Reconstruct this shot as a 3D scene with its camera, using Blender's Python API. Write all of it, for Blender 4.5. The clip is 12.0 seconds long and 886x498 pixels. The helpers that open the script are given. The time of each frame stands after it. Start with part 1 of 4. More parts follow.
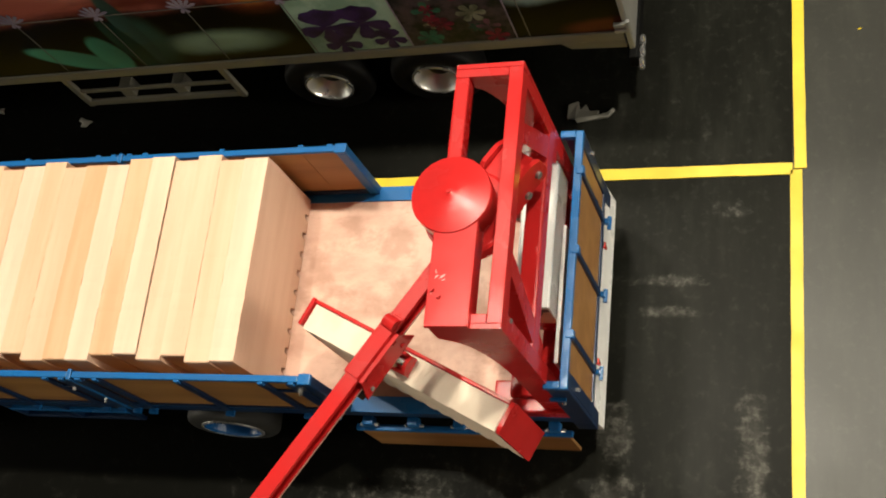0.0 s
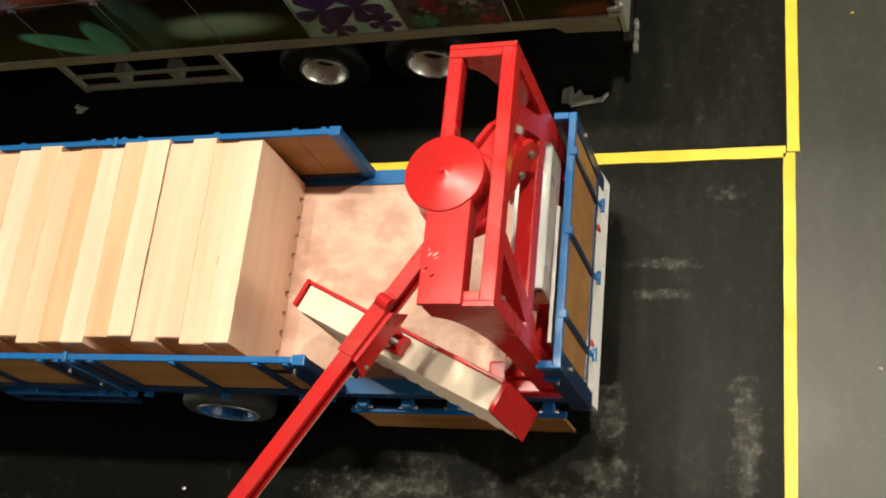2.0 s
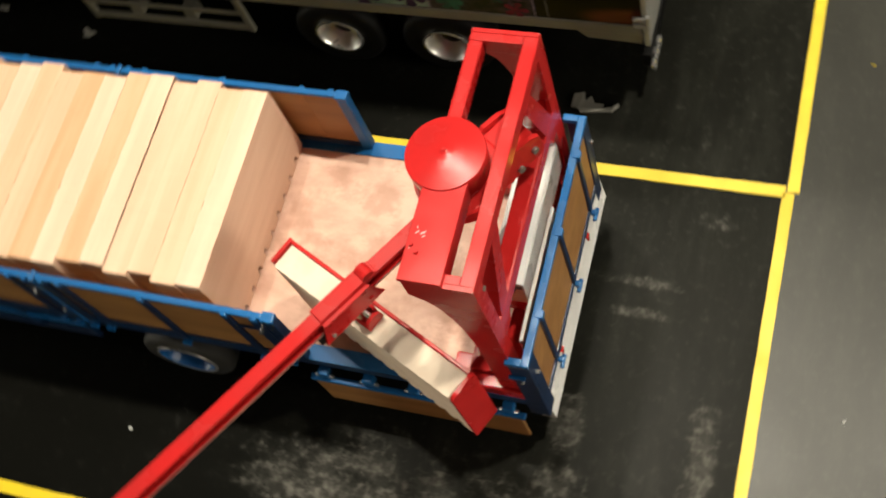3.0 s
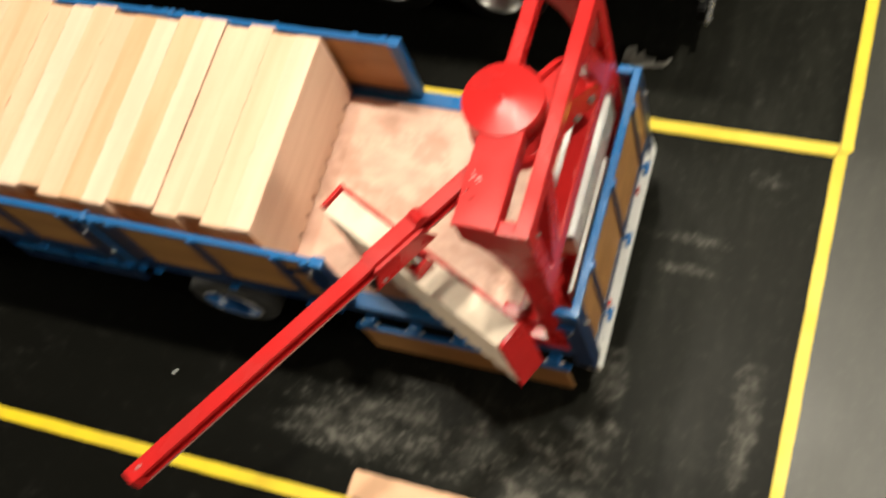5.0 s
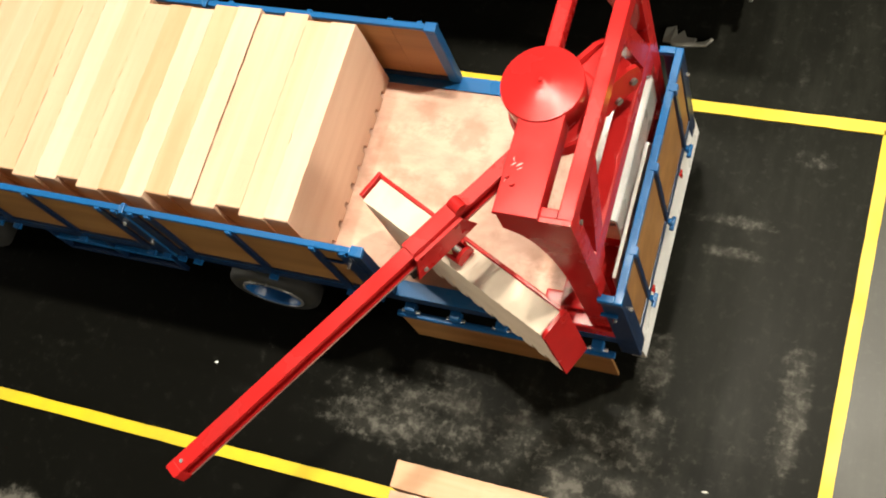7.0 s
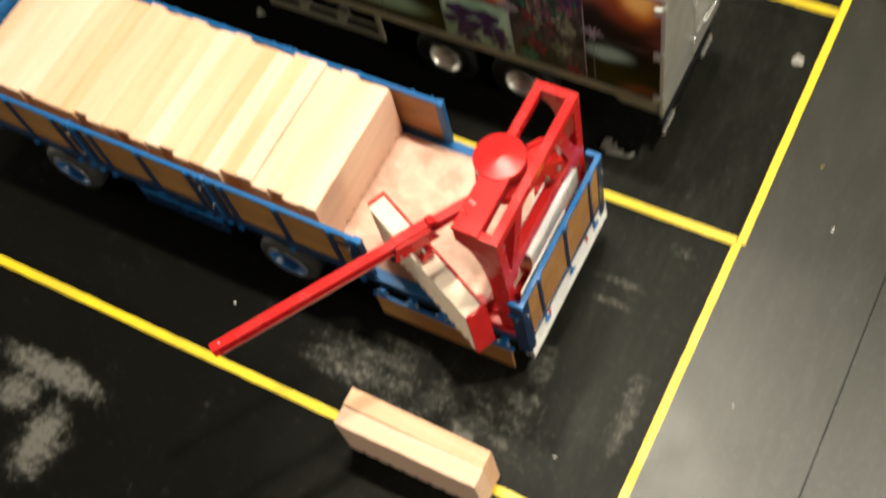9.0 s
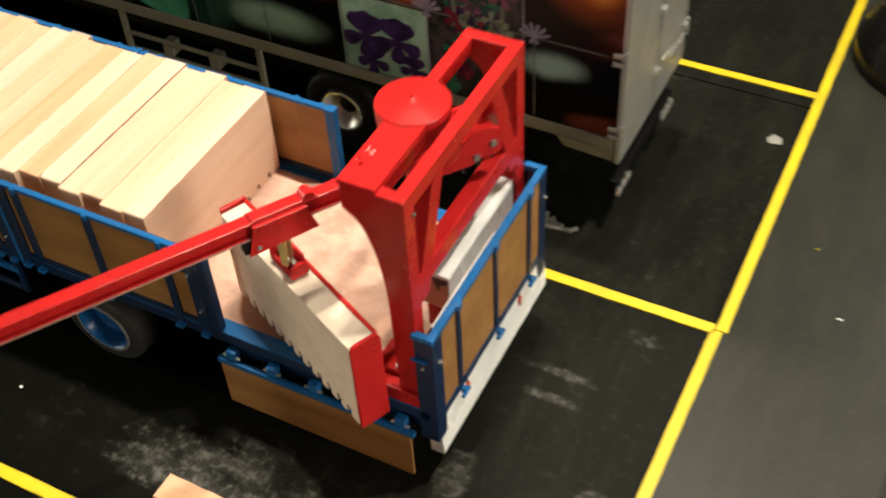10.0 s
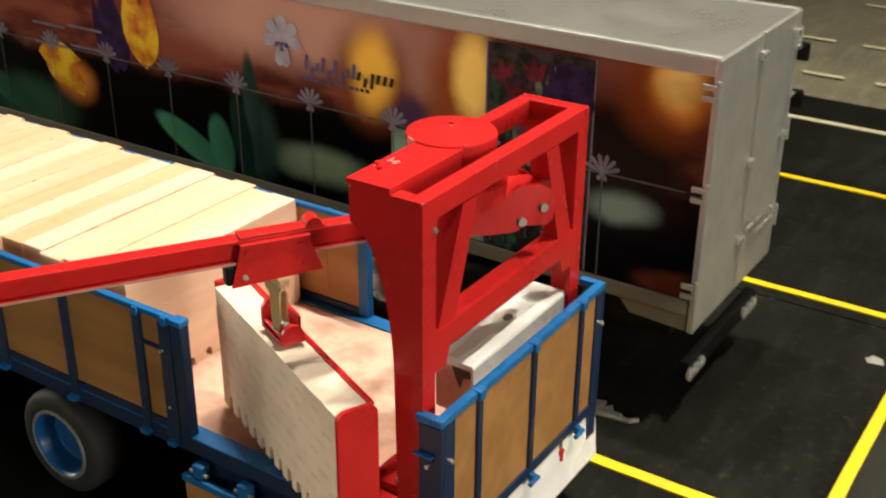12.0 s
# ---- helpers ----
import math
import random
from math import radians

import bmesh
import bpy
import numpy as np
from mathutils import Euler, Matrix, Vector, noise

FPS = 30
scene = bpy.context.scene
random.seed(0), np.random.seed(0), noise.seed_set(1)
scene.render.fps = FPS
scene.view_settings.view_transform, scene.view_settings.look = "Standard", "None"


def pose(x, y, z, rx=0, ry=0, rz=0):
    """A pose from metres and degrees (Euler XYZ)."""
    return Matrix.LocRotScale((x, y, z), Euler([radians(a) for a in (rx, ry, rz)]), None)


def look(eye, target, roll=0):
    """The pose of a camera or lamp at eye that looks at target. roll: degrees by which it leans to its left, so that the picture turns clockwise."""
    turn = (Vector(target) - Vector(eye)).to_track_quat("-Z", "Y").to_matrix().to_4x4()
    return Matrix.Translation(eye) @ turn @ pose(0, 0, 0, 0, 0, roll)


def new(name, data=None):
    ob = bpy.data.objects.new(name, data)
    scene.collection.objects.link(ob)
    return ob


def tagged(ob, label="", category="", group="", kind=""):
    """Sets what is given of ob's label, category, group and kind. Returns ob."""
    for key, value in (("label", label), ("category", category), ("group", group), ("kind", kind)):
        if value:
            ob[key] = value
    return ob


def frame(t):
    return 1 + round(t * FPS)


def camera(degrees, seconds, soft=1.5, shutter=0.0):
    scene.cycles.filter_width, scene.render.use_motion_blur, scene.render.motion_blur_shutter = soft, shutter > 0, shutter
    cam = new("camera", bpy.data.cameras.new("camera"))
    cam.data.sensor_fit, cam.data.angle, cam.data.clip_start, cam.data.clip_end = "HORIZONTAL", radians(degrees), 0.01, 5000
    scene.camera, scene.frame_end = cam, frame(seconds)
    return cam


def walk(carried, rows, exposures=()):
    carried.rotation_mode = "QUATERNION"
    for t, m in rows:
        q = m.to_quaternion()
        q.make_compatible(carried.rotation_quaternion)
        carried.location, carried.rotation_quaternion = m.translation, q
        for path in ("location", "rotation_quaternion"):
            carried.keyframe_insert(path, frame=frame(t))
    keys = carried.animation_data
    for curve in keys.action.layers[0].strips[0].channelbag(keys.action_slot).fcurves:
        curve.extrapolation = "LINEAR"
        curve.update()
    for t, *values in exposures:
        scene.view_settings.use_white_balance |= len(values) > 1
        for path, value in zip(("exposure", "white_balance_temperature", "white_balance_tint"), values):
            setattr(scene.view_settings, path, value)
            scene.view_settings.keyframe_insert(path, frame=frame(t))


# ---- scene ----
# Lengths below are in decimetres and are turned into metres by U.
U = 0.1

cam = camera(42.0, 12.0, soft=1.9, shutter=0.6)
walk(cam, [
    (0, look((0.0384, -0.6991, 1.4606), (-0.2126, -0.4137, 0.7566), -38.74)),
    (0.5, look((0.0466, -0.7172, 1.4557), (-0.2026, -0.4255, 0.7537), -38.23)),
    (1, look((0.0489, -0.7186, 1.4554), (-0.2002, -0.4294, 0.7523), -38.54)),
    (1.5, look((0.0461, -0.7195, 1.4556), (-0.2023, -0.4339, 0.7508), -38.73)),
    (2, look((0.0438, -0.7169, 1.4574), (-0.2056, -0.4337, 0.7520), -38.82)),
    (2.5, look((0.0499, -0.7191, 1.4555), (-0.1982, -0.4388, 0.7485), -37.46)),
    (3, look((0.0331, -0.7219, 1.4410), (-0.2027, -0.4416, 0.7298), -28.21)),
    (3.2, look((0.0417, -0.7264, 1.4222), (-0.1981, -0.4427, 0.7137), -22.96)),
    (4.8, look((0.0129, -0.7478, 1.4465), (-0.2226, -0.4628, 0.7371), -24.35)),
    (5, look((0.0123, -0.7441, 1.4374), (-0.2382, -0.4912, 0.7209), -30.94)),
    (5.5, look((0.0134, -0.7540, 1.4427), (-0.2568, -0.5405, 0.7206), -38.00)),
    (6, look((0.0005, -0.7394, 1.4302), (-0.2684, -0.5374, 0.7043), -39.84)),
    (6.5, look((0.0006, -0.7330, 1.4270), (-0.2730, -0.5056, 0.7105), -37.25)),
    (7, look((0.0032, -0.7352, 1.4251), (-0.2696, -0.5000, 0.7108), -35.82)),
    (8.8, look((0.1822, -0.8222, 1.6895), (-0.1057, -0.5771, 0.9845), -25.33)),
    (8.9, look((0.2241, -0.9185, 1.8322), (-0.0531, -0.6596, 1.1279), -22.82)),
    (9, look((0.2374, -0.9901, 1.9460), (-0.0279, -0.7148, 1.2433), -18.56)),
    (9.1, look((0.2321, -1.0546, 1.9243), (-0.0377, -0.7280, 1.2456), -15.29)),
    (9.2, look((0.2170, -1.0292, 1.9187), (-0.0543, -0.6943, 1.2447), -14.19)),
    (9.3, look((0.1656, -1.0122, 1.7974), (-0.1010, -0.6416, 1.1404), -11.19)),
    (9.4, look((0.1788, -1.0172, 1.7437), (-0.0934, -0.6325, 1.0973), -10.17)),
    (9.5, look((0.1516, -1.0243, 1.6274), (-0.1006, -0.6138, 0.9888), -6.64)),
    (9.8, look((0.1950, -1.0492, 1.3902), (-0.0603, -0.5941, 0.7838), -4.50)),
    (10, look((0.1791, -1.0634, 1.2387), (-0.0949, -0.5783, 0.6646), -3.59)),
    (10.2, look((0.1574, -1.0564, 1.1152), (-0.1358, -0.5427, 0.5766), -3.29)),
    (10.5, look((0.1555, -1.0423, 0.9832), (-0.1684, -0.4773, 0.5185), -2.62)),
    (11, look((0.1623, -1.0500, 0.8904), (-0.1868, -0.4499, 0.4929), -0.71)),
    (11.5, look((0.1781, -1.0554, 0.8584), (-0.1804, -0.4489, 0.4793), 0.62)),
    (12, look((0.2132, -1.0593, 0.8319), (-0.1797, -0.4554, 0.4842), 0.51)),
], exposures=[(0, -0.12), (4.8, -0.05), (5.5, 0.18), (7.2, 0.2), (8.8, 0.33), (9.5, 0.06), (10.5, 0.22), (12, 0.25)])

# ---------------------------------------------------------------- light
world = bpy.data.worlds.new("hall_air")
scene.world = world
world.use_nodes = True
world.node_tree.nodes["Background"].inputs[0].default_value = (0.9, 0.95, 1.0, 1)
world.node_tree.nodes["Background"].inputs[1].default_value = 0.004


def area_lamp(name, eye, target, size, watts, colour, spread=180):
    data = bpy.data.lights.new(name, "AREA")
    data.shape, data.size, data.energy, data.color = "SQUARE", size, watts, colour
    data.spread = math.radians(spread)
    ob = new(name, data)
    ob.matrix_world = look(eye, target)
    return ob


WARM = (1.0, 0.92, 0.745)
area_lamp("hall_and_fill_lamp", (-0.42, 0.70, 4.6), (-0.4, -0.2, 0), 0.16, 19.5, WARM, 80)
area_lamp("hall_and_fill_lamp", (-1.25, 0.75, 4.6), (-0.4, -0.2, 0), 0.16, 18, WARM, 80)
area_lamp("hall_and_fill_lamp", (-0.80, 1.50, 4.6), (-0.4, -0.2, 0), 0.16, 8.5, WARM, 80)
# unseen lamp added to brighten the white beam and faces towards +x
area_lamp("hall_and_fill_lamp", (1.25, 0.65, 4.6), (-0.4, -0.2, 0), 0.16, 30, WARM, 80)
# three low fills, added without a known source, for upright faces
area_lamp("hall_and_fill_lamp", (5.0, -0.9, 1.4), (-0.4, -0.2, 0.25), 1.5, 165, WARM)
area_lamp("hall_and_fill_lamp", (-5.4, -0.9, 1.25), (-0.6, -0.3, 0.25), 1.6, 95, WARM)
area_lamp("hall_and_fill_lamp", (-0.6, -6.0, 1.2), (-0.6, -0.2, 0.25), 1.6, 58, WARM)
# unseen lamp added to lift the far floor
area_lamp("hall_and_fill_lamp", (0.9, 4.2, 4.6), (0.0, 1.4, 0), 0.6, 24, WARM)

# ---------------------------------------------------------------- materials


class Nodes:
    """Short ways to write node trees."""

    def __init__(self, name):
        self.mat = bpy.data.materials.new(name)
        self.mat.use_nodes = True
        self.tree = self.mat.node_tree
        self.bsdf = self.tree.nodes["Principled BSDF"]

    def add(self, kind, operation="", interpolation_type="", data_type="", blend_type=""):
        node = self.tree.nodes.new(kind)
        if operation:
            node.operation = operation
        if interpolation_type:
            node.interpolation_type = interpolation_type
        if data_type:
            node.data_type = data_type
        if blend_type:
            node.blend_type = blend_type
        return node

    def link(self, a, b):
        self.tree.links.new(a, b)

    def put(self, socket, value):
        if hasattr(value, "is_linked"):
            self.link(value, socket)
        elif isinstance(value, (tuple, list)) and len(value) == 3 and socket.type == "RGBA":
            socket.default_value = (*value, 1)
        else:
            socket.default_value = value

    def coords(self, scale=(1, 1, 1), which="Object"):
        tc, mp = self.add("ShaderNodeTexCoord"), self.add("ShaderNodeMapping")
        self.link(tc.outputs[which], mp.inputs[0])
        mp.inputs["Scale"].default_value = scale
        return mp.outputs[0]

    def world(self, scale=(1, 1, 1)):
        g, mp = self.add("ShaderNodeNewGeometry"), self.add("ShaderNodeMapping")
        self.link(g.outputs["Position"], mp.inputs[0])
        mp.inputs["Scale"].default_value = scale
        return mp.outputs[0]

    def noise(self, vec, scale, detail=4.0, rough=0.55):
        n = self.add("ShaderNodeTexNoise")
        self.put(n.inputs["Vector"], vec)
        n.inputs["Scale"].default_value, n.inputs["Detail"].default_value = scale, detail
        n.inputs["Roughness"].default_value = rough
        return n.outputs["Fac"]

    def ramp(self, fac, lo, hi, a=0.0, b=1.0):
        m = self.add("ShaderNodeMapRange", interpolation_type="SMOOTHSTEP")
        self.put(m.inputs[0], fac)
        m.inputs[1].default_value, m.inputs[2].default_value = lo, hi
        m.inputs[3].default_value, m.inputs[4].default_value = a, b
        return m.outputs[0]

    def mix(self, fac, a, b, blend="MIX"):
        m = self.add("ShaderNodeMix", data_type="RGBA", blend_type=blend)
        self.put(m.inputs[0], fac)
        self.put(m.inputs[6], a)
        self.put(m.inputs[7], b)
        return m.outputs[2]

    def math(self, op, a, b=0.0):
        m = self.add("ShaderNodeMath", operation=op)
        self.put(m.inputs[0], a)
        self.put(m.inputs[1], b)
        return m.outputs[0]

    def bump(self, height, strength, distance):
        b = self.add("ShaderNodeBump")
        self.put(b.inputs["Height"], height)
        b.inputs["Strength"].default_value, b.inputs["Distance"].default_value = strength, distance
        self.link(b.outputs[0], self.bsdf.inputs["Normal"])

    def finish(self, colour, rough=0.5, metal=0.0, spec=0.5):
        self.put(self.bsdf.inputs["Base Color"], colour)
        self.put(self.bsdf.inputs["Roughness"], rough)
        self.put(self.bsdf.inputs["Metallic"], metal)
        self.bsdf.inputs["Specular IOR Level"].default_value = spec
        return self.mat


def paint(name, colour, worn, rough=0.32, metal=0.0, grain=60, spec=0.5):
    """Sprayed paint with a faint orange peel, dust and small scuffs."""
    n = Nodes(name)
    v = n.world()
    fine, broad = n.noise(v, grain * 6, 3), n.noise(v, 14, 5)
    scuff = n.ramp(n.noise(v, grain * 2.2, 6, 0.7), 0.66, 0.74)
    col = n.mix(n.ramp(broad, 0.3, 0.7), colour, tuple(c * 0.82 for c in colour))
    col = n.mix(n.math("MULTIPLY", scuff, 0.5), col, worn)
    n.bump(fine, 0.06, 0.001)
    return n.finish(col, n.ramp(broad, 0.3, 0.7, rough - 0.06, rough + 0.1), metal, spec)


def timber(name, light, dark, along="Y", scale=1.0, varied=0.0, rough=0.6, streak=9.0):
    """Sawn wood: long streaks along one axis, pores and a per-piece tone."""
    n = Nodes(name)
    s = {"X": (0.08, 1, 1), "Y": (1, 0.08, 1), "Z": (1, 1, 0.08)}[along]
    info = n.add("ShaderNodeObjectInfo")
    v = n.coords(s)
    off = n.add("ShaderNodeVectorMath", operation="ADD")
    n.link(v, off.inputs[0])
    spread = n.math("MULTIPLY", info.outputs["Random"], 7.0)
    n.link(spread, off.inputs[1])
    v = off.outputs[0]
    rings = n.noise(v, streak * 8 * scale, 3, 0.5)
    pores = n.noise(v, 420 * scale, 2, 0.6)
    blotch = n.noise(n.coords(), 9 * scale, 4)
    col = n.mix(n.ramp(rings, 0.32, 0.68), light, dark)
    col = n.mix(n.math("MULTIPLY", n.ramp(blotch, 0.45, 0.75), 0.35), col, dark)
    col = n.mix(n.math("MULTIPLY", n.ramp(pores, 0.62, 0.8), 0.25), col, tuple(c * 0.5 for c in dark))
    if varied:
        tone = n.add("ShaderNodeHueSaturation")
        n.link(n.ramp(info.outputs["Random"], 0, 1, 1 - varied, 1 + varied * 0.6), tone.inputs["Value"])
        n.link(n.ramp(info.outputs["Random"], 0, 1, 1.2, 0.87), tone.inputs["Saturation"])
        n.put(tone.inputs["Color"], col)
        col = tone.outputs[0]
    n.bump(pores, 0.12, 0.001)
    return n.finish(col, rough, 0, 0.3)


def floor_rubber(name, base, dust, much, patches=(), sheen=0.10, vary=1.0, base_fade=1.0):
    """Worn dark sheet flooring: smears, dried water marks, dust dissolving in ragged patches and a dull shine."""
    n = Nodes(name)
    v = n.world()
    swept = n.world((1.0, 0.22, 1.0))
    broad = n.noise(v, 2.2, 5, 0.6)
    cloud = n.noise(v, 7.0, 7, 0.68)
    ragged = n.noise(n.world((0.7, 1.0, 1.0)), 26, 9, 0.74)
    streaks = n.noise(swept, 26, 8, 0.68)
    cross = n.noise(n.world((0.2, 1.0, 1.0)), 60, 5, 0.65)
    specks = n.noise(v, 260, 3, 0.6)
    mottle = n.noise(v, 75, 5, 0.62)
    amount = n.ramp(cloud, 0.5, 0.8, 0.0, 0.35)
    sep = n.add("ShaderNodeSeparateXYZ")
    n.link(v, sep.inputs[0])
    for x0, y0, rx, ry, k in patches:
        dx = n.math("DIVIDE", n.math("SUBTRACT", sep.outputs[0], x0 * U), rx * U)
        dy = n.math("DIVIDE", n.math("SUBTRACT", sep.outputs[1], y0 * U), ry * U)
        d = n.math("SQRT", n.math("ADD", n.math("MULTIPLY", dx, dx), n.math("MULTIPLY", dy, dy)))
        d = n.math("ADD", d, n.math("MULTIPLY", n.math("SUBTRACT", cloud, 0.5), 2.4))
        amount = n.math("MAXIMUM", amount, n.ramp(d, 1.25, 0.15, 0.0, k))
    level = n.math("ADD", ragged, n.math("MULTIPLY", amount, 0.34))
    level = n.math("ADD", level, n.math("MULTIPLY", n.math("SUBTRACT", streaks, 0.5), 0.35))
    crust = n.ramp(n.math("ADD", mottle, n.math("MULTIPLY", n.math("SUBTRACT", level, 0.5), 0.55)), 0.54, 0.88)
    crust = n.math("MULTIPLY", crust, n.ramp(amount, 0.05, 0.4, 0.12, 1.0))
    haze = n.math("MULTIPLY", n.ramp(level, 0.50, 0.8), n.math("MULTIPLY", amount, 0.42))
    patch = n.math("ADD", n.math("MULTIPLY", crust, n.ramp(cross, 0.3, 0.65, 0.55, 1.0)), haze)
    patch = n.math("ADD", patch, n.math("MULTIPLY", n.ramp(specks, 0.70, 0.78), n.ramp(broad, 0.45, 0.62, 0.0, 0.16)))
    patch = n.math("MINIMUM", patch, 1.0)
    col = n.mix(n.ramp(broad, 0.3, 0.7), base, tuple(c * (1 + 0.5 * vary) for c in base))
    col = n.mix(n.math("MULTIPLY", n.ramp(streaks, 0.42, 0.72), 0.4), col, tuple(c * (1 + 1.6 * vary) for c in base))
    col = n.mix(n.math("MULTIPLY", n.ramp(mottle, 0.5, 0.72), 0.32), col, tuple(c * (1 + 1.8 * vary) for c in base))
    col = n.mix(n.math("MULTIPLY", n.ramp(cross, 0.58, 0.78), 0.14), col, tuple(c * (1 + 2.0 * vary) for c in base))
    if base_fade < 1.0:
        # base colour darker towards -x, full tone near the long tape
        near_tape = n.ramp(n.math("ADD", sep.outputs[0], n.math("MULTIPLY", n.math("SUBTRACT", cloud, 0.5), 0.35)), -0.68, -0.18)
        col = n.mix(near_tape, tuple(c * base_fade for c in base), col)
    col = n.mix(n.math("MULTIPLY", patch, much), col, dust)
    n.bump(n.math("ADD", streaks, n.math("MULTIPLY", specks, 0.3)), 0.05, 0.002)
    worn = n.math("ADD", n.math("MULTIPLY", n.math("ADD", cloud, broad), 0.5), n.math("MULTIPLY", patch, 0.5))
    return n.finish(col, n.ramp(worn, 0.3, 0.85, 0.30, 0.46), 0, sheen)


SCUFFS = ((-3.6, -4.95, 3.2, 0.9, 0.42), (-4.9, -4.85, 1.3, 0.5, 0.62), (-5.7, -5.15, 0.9, 0.4, 0.62), (-3.7, -4.75, 0.7, 0.4, 0.6), (-2.2, -3.75, 0.3, 0.5, 0.8), (-2.1, -4.4, 0.5, 0.3, 0.7),
          (-0.48, -4.1, 0.26, 1.1, 0.7), (-1.65, -1.58, 0.7, 0.11, 0.62), (-1.6, -2.02, 0.6, 0.11, 0.6), (-2.92, -5.50, 0.35, 0.26, 0.95), (-2.3, -5.28, 0.3, 0.2, 0.8),
          (-10.9, -7.6, 1.6, 0.33, 1.3), (-10.2, -9.0, 0.6, 0.9, 1.4), (-11.2, -8.3, 0.7, 0.5, 1.1), (-0.7, -0.6, 0.5, 0.2, 0.4))


def deck_plywood():
    """Pinkish plywood with wavy grain, brown stains towards the crane and fine scratches."""
    n = Nodes("pinkish_plywood_deck")
    v = n.world()
    wave = n.noise(n.world((0.5, 1, 1)), 22, 5, 0.6)
    fine = n.noise(n.world((0.12, 1, 1)), 260, 4, 0.6)
    blotch = n.noise(v, 16, 6, 0.62)
    big = n.noise(v, 6, 3, 0.5)
    col = n.mix(n.ramp(wave, 0.35, 0.65), (0.66, 0.43, 0.34), (0.52, 0.31, 0.235))
    col = n.mix(n.math("MULTIPLY", n.ramp(blotch, 0.46, 0.62), 0.55), col, (0.36, 0.20, 0.14))
    col = n.mix(n.math("MULTIPLY", n.ramp(big, 0.52, 0.7), 0.4), col, (0.72, 0.52, 0.44))
    col = n.mix(n.math("MULTIPLY", n.ramp(fine, 0.58, 0.75), 0.3), col, (0.33, 0.18, 0.13))
    sp = n.add("ShaderNodeSeparateXYZ")
    n.link(v, sp.inputs[0])
    stain = n.math("MULTIPLY", n.ramp(n.noise(v, 11, 7, 0.7), 0.45, 0.6), n.ramp(sp.outputs[0], -0.44, -0.33, 0.1, 0.7))
    col = n.mix(stain, col, (0.27, 0.135, 0.085))
    n.bump(fine, 0.1, 0.001)
    return n.finish(col, n.ramp(blotch, 0.3, 0.7, 0.42, 0.58), 0, 0.35)


def moulded_block():
    """A pale cast block whose face is lined in courses of small bricks."""
    n = Nodes("pale_lined_block")
    tc, sp = n.add("ShaderNodeTexCoord"), n.add("ShaderNodeSeparateXYZ")
    n.link(tc.outputs["Object"], sp.inputs[0])
    wander = n.math("MULTIPLY", n.math("SUBTRACT", n.noise(n.coords(), 60, 3), 0.5), 0.006)
    rows = n.math("DIVIDE", n.math("ADD", sp.outputs[2], wander), 0.015)
    step = n.math("ADD", n.math("DIVIDE", sp.outputs[1], 0.034), n.math("MULTIPLY", n.math("FLOOR", rows), 0.43))
    dent = n.math("MULTIPLY", n.ramp(n.math("FRACT", rows), 0.34, 0.05), n.ramp(n.math("ABSOLUTE", n.math("SUBTRACT", n.math("FRACT", step), 0.5)), 0.36, 0.2))
    broken = n.ramp(n.noise(n.coords(), 70, 3), 0.30, 0.52)
    line = n.math("MULTIPLY", n.math("MULTIPLY", dent, broken), n.ramp(sp.outputs[2], 0.1335, 0.131))
    grain, cloud = n.noise(n.coords(), 500, 3), n.noise(n.coords(), 30, 4)
    col = n.mix(n.ramp(cloud, 0.35, 0.7), (0.74, 0.63, 0.51), (0.66, 0.55, 0.44))
    col = n.mix(n.math("MULTIPLY", line, 0.34), col, (0.46, 0.35, 0.26))
    n.bump(n.math("SUBTRACT", n.math("MULTIPLY", grain, 0.3), line), 0.32, 0.002)
    return n.finish(col, 0.7, 0, 0.3)


M_FLOOR = floor_rubber("hall_floor_concrete", (0.115, 0.106, 0.074), (0.26, 0.24, 0.17), 0.16)
M_MAT = floor_rubber("black_sheet_floor", (0.0072, 0.0073, 0.0059), (0.28, 0.27, 0.24), 0.36, SCUFFS, 0.03, 1.6, 0.55)
M_GREY = floor_rubber("grey_sheet_floor", (0.0155, 0.0155, 0.012), (0.2, 0.2, 0.18), 0.25, sheen=0.3)
M_TAPE = paint("yellow_floor_tape", (0.76, 0.555, 0.008), (0.45, 0.34, 0.05), 0.45, grain=40)
M_TAPE_WHITE = paint("pale_floor_tape", (0.62, 0.58, 0.40), (0.4, 0.38, 0.3), 0.5)
M_RED = paint("red_gloss_paint", (0.50, 0.018, 0.018), (0.42, 0.04, 0.035), 0.22, spec=0.2)
# these two blues also paint lit tops and shaded sides of one frame
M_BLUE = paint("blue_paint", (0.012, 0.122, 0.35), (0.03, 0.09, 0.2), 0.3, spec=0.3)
M_NAVY = paint("navy_and_shaded_blue_paint", (0.0045, 0.022, 0.072), (0.015, 0.05, 0.13), 0.34)
M_RIM = paint("deep_blue_rim_paint", (0.012, 0.10, 0.30), (0.02, 0.08, 0.2), 0.25)
M_WHITE = paint("white_paint", (0.87, 0.87, 0.85), (0.55, 0.53, 0.48), 0.42)
M_GREY_PATCH = paint("grey_patch_paint", (0.66, 0.64, 0.56), (0.58, 0.56, 0.49), 0.6)
M_WORN = paint("rubbed_red_metal", (0.50, 0.27, 0.24), (0.62, 0.45, 0.42), 0.35, metal=0.3, grain=120)
M_STAIN = paint("brown_wood_stain", (0.10, 0.065, 0.05), (0.16, 0.11, 0.09), 0.7)
M_STEEL = paint("dull_steel", (0.30, 0.29, 0.27), (0.18, 0.18, 0.17), 0.5, metal=0.8)
M_BLACK = paint("black_chassis_paint", (0.004, 0.004, 0.0045), (0.015, 0.015, 0.015), 0.4, spec=0.2)
